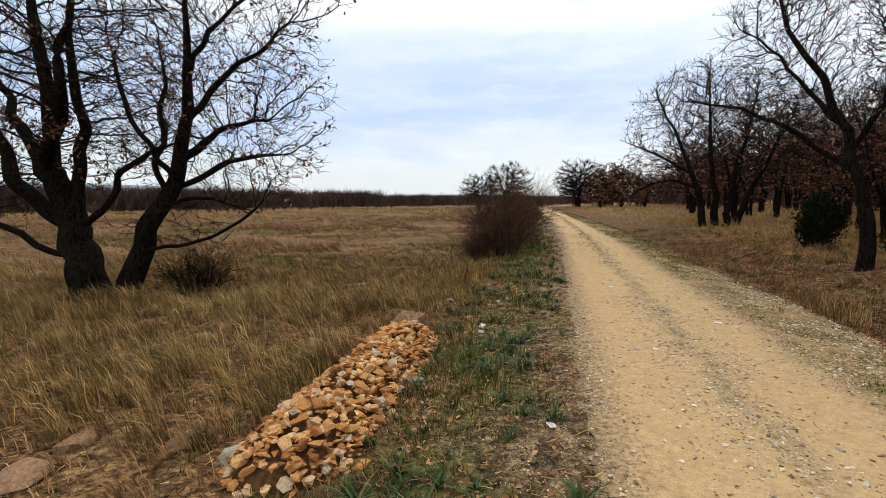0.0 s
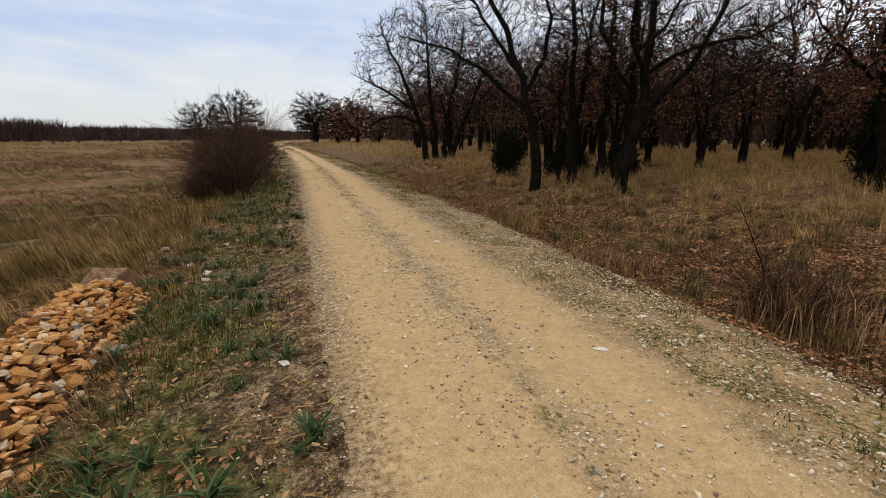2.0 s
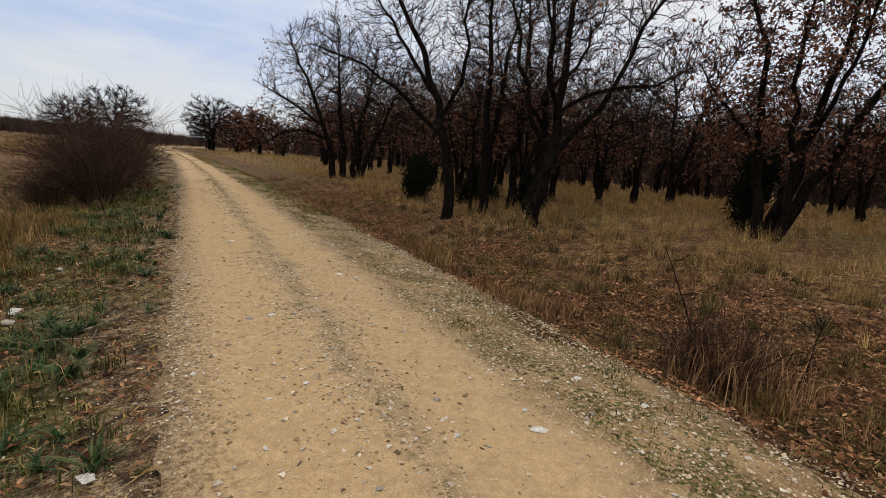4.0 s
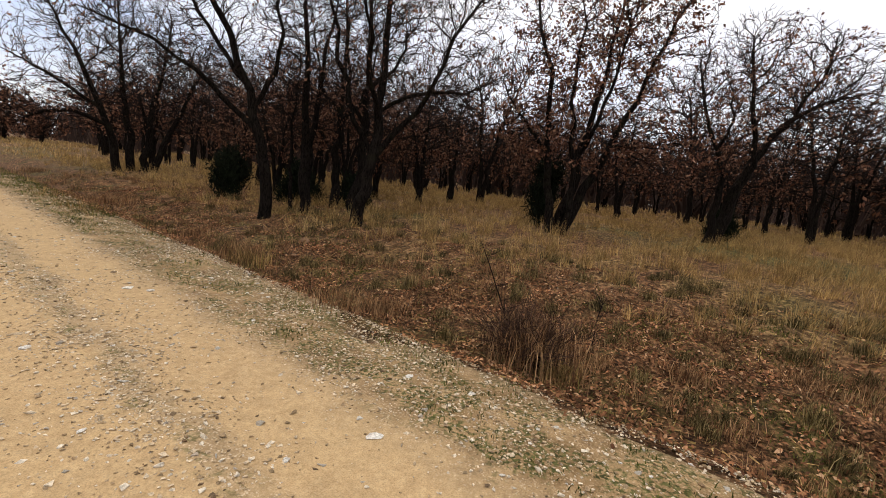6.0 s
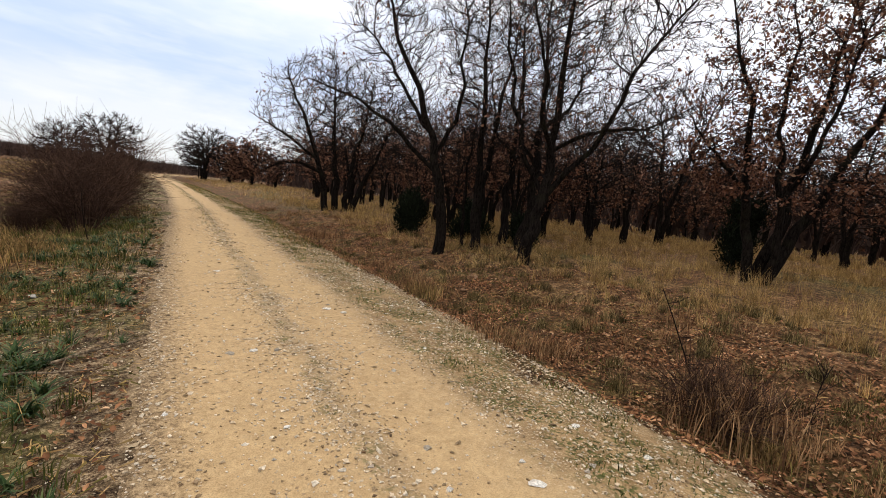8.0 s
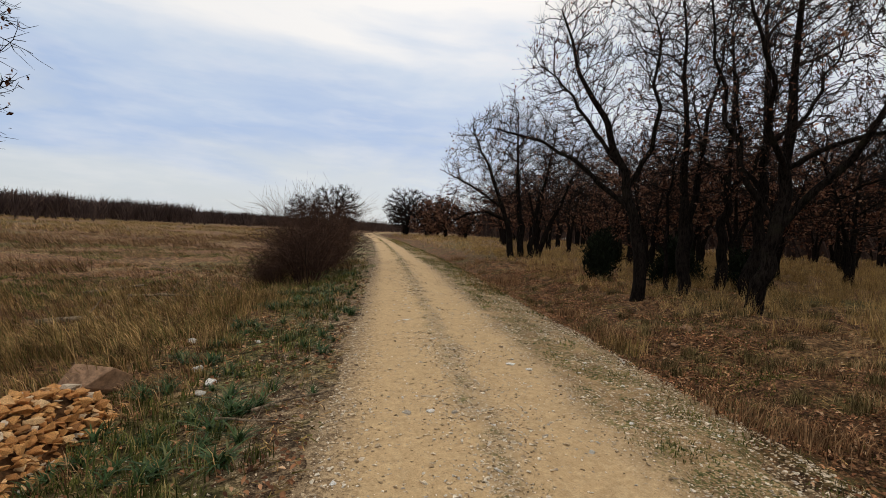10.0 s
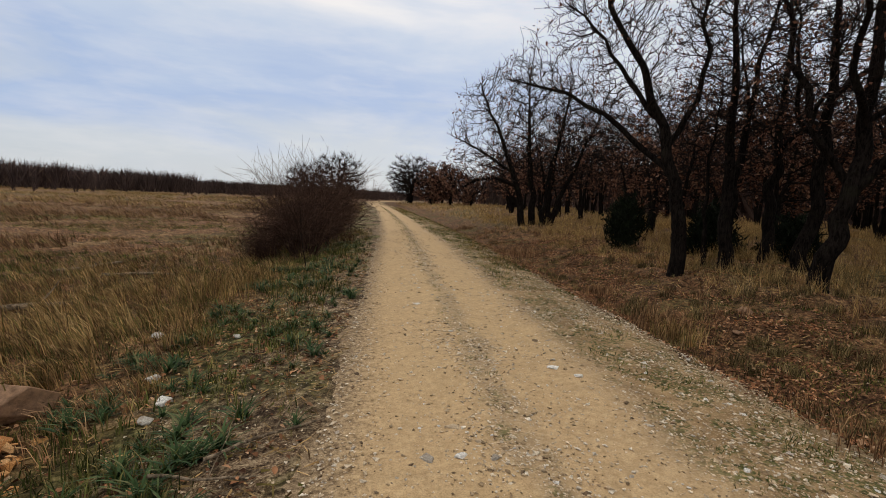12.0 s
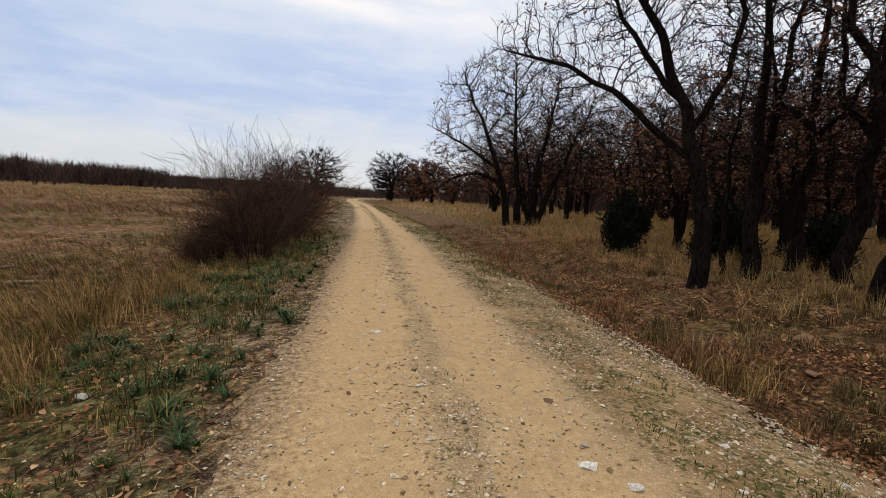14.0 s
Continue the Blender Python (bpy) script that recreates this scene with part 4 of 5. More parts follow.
# ---- shrubs ----
def thorn_shrub(seed, height, spread_r, stems, mat, label, counts=(0, 0, 5, 3), name="thorn_bush", vase=0.75):
    rng = random.Random(seed)
    wood = Wood()
    for i in range(stems):
        a, r = rng.uniform(0, 6.283), spread_r * math.sqrt(rng.random())
        p = Vector((0.35 * r * math.cos(a), 0.35 * r * math.sin(a), 0))
        d = Vector((vase * r * math.cos(a) / spread_r, vase * r * math.sin(a) / spread_r, 1.0))
        grow(wood, rng, p, d, height * rng.uniform(0.6, 0.95), 0.011, 2, 4, 0.16, 0.0, counts, MID, 0.004)
    bush = tagged(new(name), label, "shrub")
    part("stem_clump", wood.mesh("stem_clump", mat, lambda stout: stout), bush)
    part("tangle", wood.mesh("tangle", mat, lambda stout: not stout), bush)
    return bush


bush_a = plant_at(thorn_shrub(41, 1.9, 0.75, 85, M_BUSH, "dense leafless purplish-brown thorn bush beside the track", vase=0.42), 1.95, 14.3)
bush_b = plant_at(thorn_shrub(42, 2.15, 0.85, 95, M_BUSH, "dense leafless purplish-brown thorn bush beside the track", vase=0.42), 2.45, 16.6)
for ob in (bush_a, bush_b):
    tagged(ob, group="thorn bushes beside the track")
for src, x, y, size, turn in ((bush_a, 2.95, 18.6, 1.15, 130), (bush_b, 1.9, 17.6, 0.95, 60), (bush_a, 3.4, 20.6, 1.15, 250), (bush_b, 1.15, 15.2, 0.55, 200), (bush_a, 0.9, 14.2, 0.4, 20)):
    ob = copy_thing(src, pose(x, y, float(ground_z(x, y)) - 0.05, 0, 0, turn))
    ob.scale = (size, size, size)
plant_at(thorn_shrub(43, 1.0, 0.8, 60, M_BARK, "small dark thorn bush under the field oaks"), -5.2, 9.4)


def juniper(seed, height, width, label):
    """A dense dark evergreen bush: many short needle sprays round a leader."""
    rng = random.Random(seed)
    g = np.random.RandomState(seed)
    n = 5200
    lobes = 17
    la, lu = g.uniform(0, 6.283, lobes), g.uniform(0.05, 0.95, lobes) ** 1.2
    lr = width * 0.45 * np.sqrt(g.uniform(0.1, 1, lobes)) * (1.1 - 0.75 * lu)
    which = g.randint(0, lobes, n)
    a = g.uniform(0, 6.283, n)
    blob = g.normal(0, 1, (n, 3)) * np.array([0.095, 0.095, 0.15]) * width
    p = np.stack([lr * np.cos(la), lr * np.sin(la), height * (0.1 + 0.85 * lu)], -1)[which] + blob
    p[:, 2] = np.abs(p[:, 2])
    d = np.stack([np.cos(a) * 0.7, np.sin(a) * 0.7, np.full(n, 0.8)], -1) + g.normal(0, 0.35, (n, 3))
    d /= np.linalg.norm(d, axis=1, keepdims=True)
    w = np.cross(d, g.normal(size=(n, 3)))
    w /= np.linalg.norm(w, axis=1, keepdims=True) + 1e-9
    ln = g.uniform(0.08, 0.2, (n, 1)) * np.where(g.uniform(0, 1, (n, 1)) < 0.06, 2.4, 1.0)
    v = np.stack([p - w * 0.022, p + w * 0.022, p + d * ln], 1)
    tree = tagged(new("juniper_bush"), label, "shrub")
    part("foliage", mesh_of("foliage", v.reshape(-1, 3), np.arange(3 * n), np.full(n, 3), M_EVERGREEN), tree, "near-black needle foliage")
    wood = Wood()
    for i in range(4):
        wood.tube(smooth_course([(0.05 * i - 0.08, 0.04 * i, 0), (0.1 * i - 0.15, 0.05, height * 0.4), (0.12 * i - 0.2, 0.0, height * 0.8)], 6, rng, 0.05), [0.05, 0.045, 0.04, 0.03, 0.02, 0.01], 6)
    part("stems", wood.mesh("stems", M_BARK, lambda stout: True), tree)
    return tree


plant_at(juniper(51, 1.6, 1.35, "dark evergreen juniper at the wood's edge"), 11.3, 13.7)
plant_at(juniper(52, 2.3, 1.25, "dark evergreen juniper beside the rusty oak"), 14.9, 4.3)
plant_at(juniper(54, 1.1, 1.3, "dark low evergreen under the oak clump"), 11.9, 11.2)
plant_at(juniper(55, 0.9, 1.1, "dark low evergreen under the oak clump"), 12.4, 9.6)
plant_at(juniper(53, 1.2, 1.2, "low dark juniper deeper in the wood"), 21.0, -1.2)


# ---- grass ----
def tufts(name, label, mat, spots, per, height, width, splay, wind=(0.0, 0.0), seed=1, segs=2, surface=ground_z, category="grass"):
    """Grass as blades that bend from their tufts; one object."""
    g = np.random.RandomState(seed)
    spots = np.asarray(spots)
    n = len(spots) * per
    size = np.repeat(g.uniform(0.5, 1.35, len(spots)), per)
    x = np.repeat(spots[:, 0], per) + g.normal(0, splay, n) * size
    y = np.repeat(spots[:, 1], per) + g.normal(0, splay, n) * size
    z = surface(x, y) - 0.01
    h = g.uniform(height[0], height[1], n) * size
    a = g.uniform(0, 6.283, n)
    lean = g.uniform(0.1, 0.75, n)
    dx, dy = np.cos(a) * lean + wind[0], np.sin(a) * lean + wind[1]
    b = g.uniform(0, 3.1416, n)
    wx, wy = np.cos(b) * width * 0.5, np.sin(b) * width * 0.5
    base = np.stack([x, y, z], -1)
    side = np.stack([wx, wy, np.zeros(n)], -1)
    mid = base + np.stack([dx * h * 0.28, dy * h * 0.28, h * 0.58], -1)
    tip = base + np.stack([dx * h * 0.85, dy * h * 0.85, h * np.clip(1.05 - 0.3 * np.hypot(dx, dy), 0.45, 1.0)], -1)
    if segs == 1:
        v = np.stack([base - side, base + side, tip], 1).reshape(-1, 3)
        me = mesh_of(name, v, np.arange(3 * n), np.full(n, 3), mat)
    else:
        v = np.stack([base - side, base + side, mid + side * 0.8, mid - side * 0.8, tip], 1).reshape(-1, 3)
        o = np.arange(n)[:, None] * 5
        me = mesh_of(name, v, np.concatenate([o + np.array([[0, 1, 2, 3]]), o + np.array([[3, 2, 4]])], 1).ravel(), np.tile([4, 3], n), mat)
    return tagged(new(name, me), label, category, kind="stuff")


def scatter(n, x0, x1, y0, y1, keep, seed):
    """Up to n places in a stretch of land that pass keep(v, x, y, chance)."""
    g = np.random.RandomState(seed)
    x, y, c = g.uniform(x0, x1, n), g.uniform(y0, y1, n), g.uniform(0, 1, n)
    return np.stack([x, y], -1)[keep(x - edge_x(y), x, y, c)]


PILE_A, PILE_B, PILE_W = Vector((-1.1, 2.95)), Vector((-0.55, 5.5)), 0.45


def pile_share(x, y):
    """Along and across the rubble heap; across is 1 at its rim."""
    ax = PILE_B - PILE_A
    t = ((x - PILE_A.x) * ax.x + (y - PILE_A.y) * ax.y) / ax.length_squared
    c = ((x - PILE_A.x) * -ax.y + (y - PILE_A.y) * ax.x) / ax.length
    end = np.maximum(np.maximum(-t, t - 1) * ax.length, 0)
    return t, np.hypot(c, end) / PILE_W


def off_pile(x, y):
    return pile_share(x, y)[1] > 1.05


def patch(x, y, size, seed):
    return lattice(x / size, y / size, seed) * 0.65 + lattice(x / size * 2.3, y / size * 2.3, seed + 9) * 0.35


WIND = (-0.62, -0.1)
tufts("dry_grass", "tall pale straw grass bent by wind", M_STRAW, scatter(4600, -14, 1.5, 3.0, 13.5, lambda v, x, y, c: (v < -2.0) & off_pile(x, y) & (c < np.clip((patch(x, y, 1.6, 21) - 0.25) * 2.2, 0.05, 1) * np.clip((-v - 1.6) / 1.6, 0.15, 1) * np.clip((12.5 - y) / 5, 0.12, 1)), 61), 40, (0.16, 0.44), 0.0085, 0.06, WIND, 1)
tufts("short_grass", "short dry grass in poor soil", M_RUSSET, scatter(3400, -10, 0.4, 1.0, 12, lambda v, x, y, c: (v < -1.3) & off_pile(x, y) & (c < 0.7), 62), 12, (0.06, 0.2), 0.008, 0.05, WIND, 2)
tufts("field_grass", "dry straw grass across the open field", M_FIELD, scatter(7000, -40, 4.5, 14, 48, lambda v, x, y, c: (v < -0.9) & (patch(x, y, 4.0, 23) > 0.54) & (c < np.clip(1.25 - y / 60, 0.3, 1)), 63), 12, (0.18, 0.42), 0.026, 0.08, WIND, 3, 1)
tufts("russet_field_grass", "russet grass across the open field", M_FIELD, scatter(8500, -55, 9, 12, 60, lambda v, x, y, c: (v < -1.6) & (patch(x, y, 5.0, 24) > 0.38), 64), 14, (0.1, 0.26), 0.018, 0.12, WIND, 4, 1)
tufts("far_field_grass", "pale grass far across the field", M_STRAW, scatter(7000, -90, 14, 46, 115, lambda v, x, y, c: (v < -1.2) & (patch(x, y, 7.0, 25) > 0.4), 65), 8, (0.2, 0.45), 0.06, 0.25, WIND, 5, 1)
tufts("green_field_grass", "low green winter grass in the field", M_GREEN, scatter(9500, -25, 4, 4, 30, lambda v, x, y, c: (v < -2.0) & (patch(x, y, 2.4, 26) > 0.47), 66), 14, (0.06, 0.2), 0.009, 0.09, WIND, 6, 1)
tufts("verge_grass", "low green grass on the verge", M_GREEN, scatter(15000, -3, 5.5, -1.0, 22, lambda v, x, y, c: (v < -0.25) & (v > -2.9) & off_pile(x, y) & (c < np.clip((patch(x, y, 0.8, 27) - 0.3) * 2.5, 0.04, 1) * np.clip((-v) / 1.0, 0.1, 1)), 67), 14, (0.04, 0.15), 0.008, 0.05, (0, 0), 7)
tufts("verge_straw", "thin dry stalks on the verge", M_STRAW, scatter(1500, -3, 5.5, 0.5, 22, lambda v, x, y, c: (v < -0.35) & (v > -3.0) & off_pile(x, y) & (c < np.clip(y / 12, 0.25, 0.9)), 68), 9, (0.08, 0.3), 0.005, 0.05, (-0.2, 0), 8)
tufts("ditch_grass", "brown and straw grass along the ditch", M_RUSSET, scatter(2600, 3, 14, -6, 26, lambda v, x, y, c: (v > 3.75) & (v < 8.0) & (c < np.clip((patch(x, y, 0.9, 28) - 0.5) * 4.0, 0.01, 0.8)), 69), 44, (0.06, 0.2), 0.006, 0.06, (0, 0), 9)
tufts("ditch_green", "low olive growth beyond the ditch", M_TUSSOCK, scatter(3200, 3, 16, -6, 26, lambda v, x, y, c: (v > 3.6) & (v < 8.0) & (c < np.clip((patch(x, y, 1.2, 29) - 0.42) * 4.0, 0.0, 0.9)), 70), 16, (0.04, 0.15), 0.009, 0.05, (0, 0), 10)
tufts("glade_grass", "tall golden straw grass in the glade", M_GOLD, scatter(9000, 5, 34, -14, 32, lambda v, x, y, c: (v > 5.6) & (c < np.clip((v - 5.2) / 3.0, 0.08, 1) * np.clip((patch(x, y, 2.2, 30) - 0.2) * 2.2, 0.1, 1)), 71), 36, (0.2, 0.5), 0.0085, 0.08, (-0.2, 0), 11, 1)
tufts("wood_grass", "straw grass under the far oaks", M_GOLD, scatter(6000, 14, 70, -30, 90, lambda v, x, y, c: (v > 5.5) & (np.hypot(x, y) > 30), 72), 8, (0.22, 0.5), 0.04, 0.22, (0, 0), 12, 1)
tufts("track_weeds", "tiny green weeds on the gravel", M_GREEN, scatter(16000, -1, 9, -2, 24, lambda v, x, y, c: (((v > 2.25) & (v < 3.7) & (c < np.clip(0.3 + y / 14, 0.3, 1))) | ((v > 1.0) & (v < 1.35) & (c < 0.35))) & (patch(x, y, 0.5, 31) > 0.54), 73), 12, (0.012, 0.045), 0.007, 0.04, (0, 0), 13, 1, road_z)


# ---- small plants ----
def strap_plant(seed):
    """A rosette of arching strap leaves."""
    g = np.random.RandomState(seed)
    n, seg = 26, 5
    a, ln, up = g.uniform(0, 6.283, n), g.uniform(0.12, 0.24, n), g.uniform(0.7, 1.5, n)
    verts, faces = [], []
    for i in range(n):
        d, w = np.array([math.cos(a[i]), math.sin(a[i])]), np.array([-math.sin(a[i]), math.cos(a[i])])
        foot = g.normal(0, 0.018, 2)
        for j in range(seg):
            s = j / (seg - 1)
            r = ln[i] * s * math.cos(up[i]) + ln[i] * 0.35 * s * s
            h = ln[i] * (s * math.sin(up[i]) - 0.38 * s * s)
            half = 0.0085 * (1 - 0.85 * s ** 2)
            for q in (-1, 1):
                p = foot + d * r + w * half * q
                verts.append((p[0], p[1], h + 0.003 * abs(q)))
            if j:
                b = (i * seg + j) * 2
                faces.append((b - 2, b - 1, b + 1, b))
    return mesh_of("leaves", verts, np.array(faces), np.full(len(faces), 4), M_STRAP)


strap_meshes = [strap_plant(s) for s in (1, 2, 3, 4, 5)]
plants = scatter(4600, -2.5, 5.2, 1.2, 17, lambda v, x, y, c: (v < -0.12) & (v > -2.0) & off_pile(x, y) & (c < np.clip((patch(x, y, 0.8, 33) - 0.34) * 2.4, 0.03, 0.75) * np.where(v > -0.6, 0.3, 1.0)), 80)
for i, (x, y) in enumerate(plants[:290]):
    ob = tagged(new("strap_leaf_plant", strap_meshes[i % 5]), "blue-green rosette of arching strap leaves on the verge", "plant", "strap-leaf plants on the verge")
    sz = 0.48 + 0.62 * ((i * 37) % 100) / 100
    ob.matrix_basis = pose(x, y, float(ground_z(x, y)) - 0.005, 0, 0, (i * 83) % 360) @ Matrix.Scale(sz, 4)


def dry_clump(seed, blades, height, splay, mat, label, x, y, wind=(0, 0)):
    """A single big clump of dry stalks."""
    me_ob = tufts("grass_clump", label, mat, [(0.0, 0.0)], blades, height, 0.008, splay, wind, seed, 2, lambda a, b: np.zeros(len(a)), "grass clump")
    me_ob.matrix_basis = pose(x, y, float(ground_z(x, y)))
    return me_ob


for i, (x, y, nb, h, sp, mat, label) in enumerate((
        (5.15, 1.75, 520, 0.5, 0.2, M_RUSSET, "bushy clump of withered brown stalks by the ditch"), (4.95, 1.45, 300, 0.42, 0.16, M_STRAW, "drooping straw clump by the ditch"),
        (5.5, 3.75, 420, 0.3, 0.24, M_RUSSET, "low brown grass clump in the ditch"), (5.0, 4.1, 200, 0.26, 0.18, M_RUSSET, "low brown grass clump in the ditch"),
        (5.98, 6.75, 260, 0.32, 0.14, M_STRAW, "straw tussock on the ditch bank"), (6.2, 7.2, 260, 0.34, 0.16, M_RUSSET, "russet tussock on the ditch bank"),
        (6.9, 9.3, 300, 0.3, 0.2, M_RUSSET, "russet tussock on the ditch bank"), (8.5, 15.0, 380, 0.45, 0.35, M_RUSSET, "spreading brown clump beyond the ditch"), (11.0, 25.0, 380, 0.6, 0.6, M_RUSSET, "spreading brown clump beyond the ditch"),
        (0.5, 10.0, 320, 0.5, 0.2, M_STRAW, "tall straw tussock on the field's rim"), (1.0, 11.2, 260, 0.55, 0.2, M_STRAW, "tall straw tussock on the field's rim"), (0.2, 8.6, 200, 0.35, 0.14, M_STRAW, "straw tussock on the field's rim"),
        (5.4, 0.35, 200, 0.28, 0.12, M_RUSSET, "withered brown tussock by the ditch"), (5.9, -0.6, 260, 0.34, 0.16, M_RUSSET, "withered brown tussock by the ditch"), (6.5, 0.6, 180, 0.24, 0.1, M_TUSSOCK, "small olive tussock among fallen leaves"), (6.9, 1.4, 180, 0.24, 0.1, M_TUSSOCK, "small olive tussock among fallen leaves"), (6.0, 1.1, 160, 0.22, 0.1, M_TUSSOCK, "small olive tussock among fallen leaves"))):
    dry_clump(200 + i, nb, (h * 0.5, h), sp, mat, label, x, y)
plant_at(thorn_shrub(44, 0.5, 0.5, 60, M_BUSH, "low tangled bramble in the ditch", name="bramble"), 5.25, 1.85)


def sapling(seed, course, x, y, label):
    """A whip of a tree: one stem with short side twigs."""
    rng = random.Random(seed)
    ob = tagged(new("sapling"), label, "sapling")
    path = smooth_course(course, 9, rng, 0.02)
    wood = Wood()
    wood.tube(path, [0.011 - 0.0009 * i for i in range(9)], 5)
    stem = part("stem", wood.mesh("stem", M_TWIG, lambda stout: True), ob)
    for i in range(14):
        f = rng.uniform(0.15, 0.98) * 8
        k = min(int(f), 7)
        p = path[k].lerp(path[k + 1], f - k)
        d = Vector((rng.gauss(0, 1), rng.gauss(0, 1), rng.uniform(0.2, 1.0))).normalized()
        ln = rng.uniform(0.06, 0.22)
        wood = Wood()
        wood.tube([p, p + d * ln * 0.5, p + d * ln + Vector((0, 0, 0.03))], [0.0045, 0.0038, 0.0022], 3)
        part("twig", wood.mesh("twig", M_TWIG, lambda stout: True), stem)
    return plant_at(ob, x, y)


sapling(71, [(0, 0, 0), (-0.12, 0.16, 0.55), (-0.3, 0.4, 1.15)], 5.5, 2.1, "thin bare thorny sapling leaning over the ditch")
sapling(72, [(0, 0, 0), (0.03, -0.02, 0.35), (0.04, -0.05, 0.65)], 5.6, 1.3, "thin bare sapling by the ditch")
sapling(73, [(0, 0, 0), (-0.1, 0.1, 0.6), (-0.15, 0.1, 1.3)], 1.9, 12.4, "tall dry stalk beside the thorn bush")


def litter(name, label, spots, size, seed, surface):
    g = np.random.RandomState(seed)
    n = len(spots)
    x, y = spots[:, 0], spots[:, 1]
    z = surface(x, y) + g.uniform(0.0, 0.025, n)
    a, s = g.uniform(0, 6.283, n), size * g.uniform(0.6, 1.3, n)
    tilt = g.normal(0, 0.35, (n, 2))
    pts = []
    for u, w, k in ((-0.5, 0, 0.0), (-0.1, 0.3, 0.22), (0.25, 0.24, 0.2), (0.55, 0, 0.1), (0.25, -0.24, 0.2), (-0.1, -0.3, 0.22)):
        lx, ly = (u * np.cos(a) - w * np.sin(a)) * s, (u * np.sin(a) + w * np.cos(a)) * s
        pts.append(np.stack([x + lx, y + ly, z + 0.004 + k * s + np.maximum(lx * tilt[:, 0] + ly * tilt[:, 1], -0.01)], -1))
    v = np.stack(pts, 1).reshape(-1, 3)
    o = np.arange(n)[:, None] * 6
    q = np.concatenate([o + np.array([[0, 3, 2, 1]]), o + np.array([[0, 5, 4, 3]])], 1)
    return tagged(new(name, mesh_of(name, v, q.ravel(), np.full(2 * n, 4), M_LITTER)), label, "leaves", kind="stuff")


litter("fallen_leaves", "fallen brown oak leaves in the ditch", scatter(230000, 3, 14, -5, 18, lambda v, x, y, c: (v > 3.45) & (v < 9.0) & (c < np.clip((patch(x, y, 0.9, 41) - 0.3) * 3.2, 0.06, 1) * np.interp(v, [3.45, 3.9, 5.4, 8.5], [0.3, 1, 1, 0.3])), 90), 0.038, 91, ground_z)
litter("verge_leaves", "brown leaves among the verge plants", scatter(22000, -3, 4, 0.5, 14, lambda v, x, y, c: (v < -0.1) & (v > -2.6) & off_pile(x, y) & (c < patch(x, y, 0.7, 42) ** 2 * 1.7), 92), 0.042, 93, ground_z)


# ---- stones ----
def rock(seed, flat=0.6, points=11):
    """An angular stone about one metre across, to be scaled."""
    g = np.random.RandomState(seed)
    p = g.normal(size=(points, 3))
    p /= np.linalg.norm(p, axis=1, keepdims=True)
    p *= np.array([0.55, 0.42, 0.42 * flat]) * g.uniform(0.8, 1.1, (points, 1))
    bm = bmesh.new()
    for q in p:
        bm.verts.new(q)
    bmesh.ops.convex_hull(bm, input=bm.verts)
    bmesh.ops.delete(bm, geom=[v for v in bm.verts if not v.link_faces], context="VERTS")
    bm.normal_update()
    return bm


def rock_mesh(name, seed, mat, flat=0.6, points=11, bevel=0.0):
    bm = rock(seed, flat, points)
    if bevel:
        bmesh.ops.bevel(bm, geom=bm.edges[:], offset=bevel, segments=1, affect="EDGES", clamp_overlap=True)
    me = bpy.data.meshes.new(name)
    bm.to_mesh(me)
    bm.free()
    me.materials.append(mat)
    return me


def boulder(name, seed, mat, x, y, size, label, flat=0.6, turn=0.0, sink=0.3, surface=ground_z, category="stone"):
    ob = tagged(new(name, rock_mesh(name, seed, mat, flat, 16, 0.035)), label, category)
    ob.matrix_basis = pose(x, y, float(surface(x, y)) + size * 0.42 * flat * (1 - 2 * sink), 4, -5, turn) @ Matrix.Scale(size, 4)
    return ob


def many_rocks(name, spots, sizes, mat, seed, height, flat=0.6, parent=None, label="", shapes=6):
    """Small stones joined into one mesh."""
    g = np.random.RandomState(seed)
    kinds = []
    for s in range(shapes):
        bm = rock(seed * 10 + s, flat, 8)
        bm.verts.index_update()
        kinds.append((np.array([v.co for v in bm.verts]), np.array([[v.index for v in q.verts] for q in bm.faces])))
        bm.free()
    verts, tris, base = [], [], 0
    pick = g.randint(0, shapes, len(spots))
    z = height(spots[:, 0], spots[:, 1])
    for s in range(shapes):
        co, fa = kinds[s]
        sel = np.where(pick == s)[0]
        if not len(sel):
            continue
        a = g.uniform(0, 6.283, len(sel))
        c, q = np.cos(a)[:, None], np.sin(a)[:, None]
        x = (co[None, :, 0] * c - co[None, :, 1] * q) * sizes[sel][:, None] + spots[sel, 0][:, None]
        y = (co[None, :, 0] * q + co[None, :, 1] * c) * sizes[sel][:, None] + spots[sel, 1][:, None]
        zz = co[None, :, 2] * sizes[sel][:, None] + (z[sel] + sizes[sel] * 0.1)[:, None]
        verts.append(np.stack([x, y, zz], -1).reshape(-1, 3))
        tris.append((base + np.arange(len(sel))[:, None, None] * len(co) + fa[None]).reshape(-1, 3))
        base += len(sel) * len(co)
    t = np.concatenate(tris)
    ob = new(name, mesh_of(name, np.concatenate(verts), t, np.full(len(t), 3), mat))
    ob.parent = parent
    return tagged(ob, label, "", kind="stuff")


# the heap of ochre rubble
def heap_z(x, y):
    t, r = pile_share(x, y)
    return ground_z(x, y) + 0.3 * np.clip(1 - r ** 1.6, 0, 1) * (0.75 + 0.5 * lattice(np.asarray(x) / 0.35, np.asarray(y) / 0.35, 77)) - 0.03 * (r > 1)


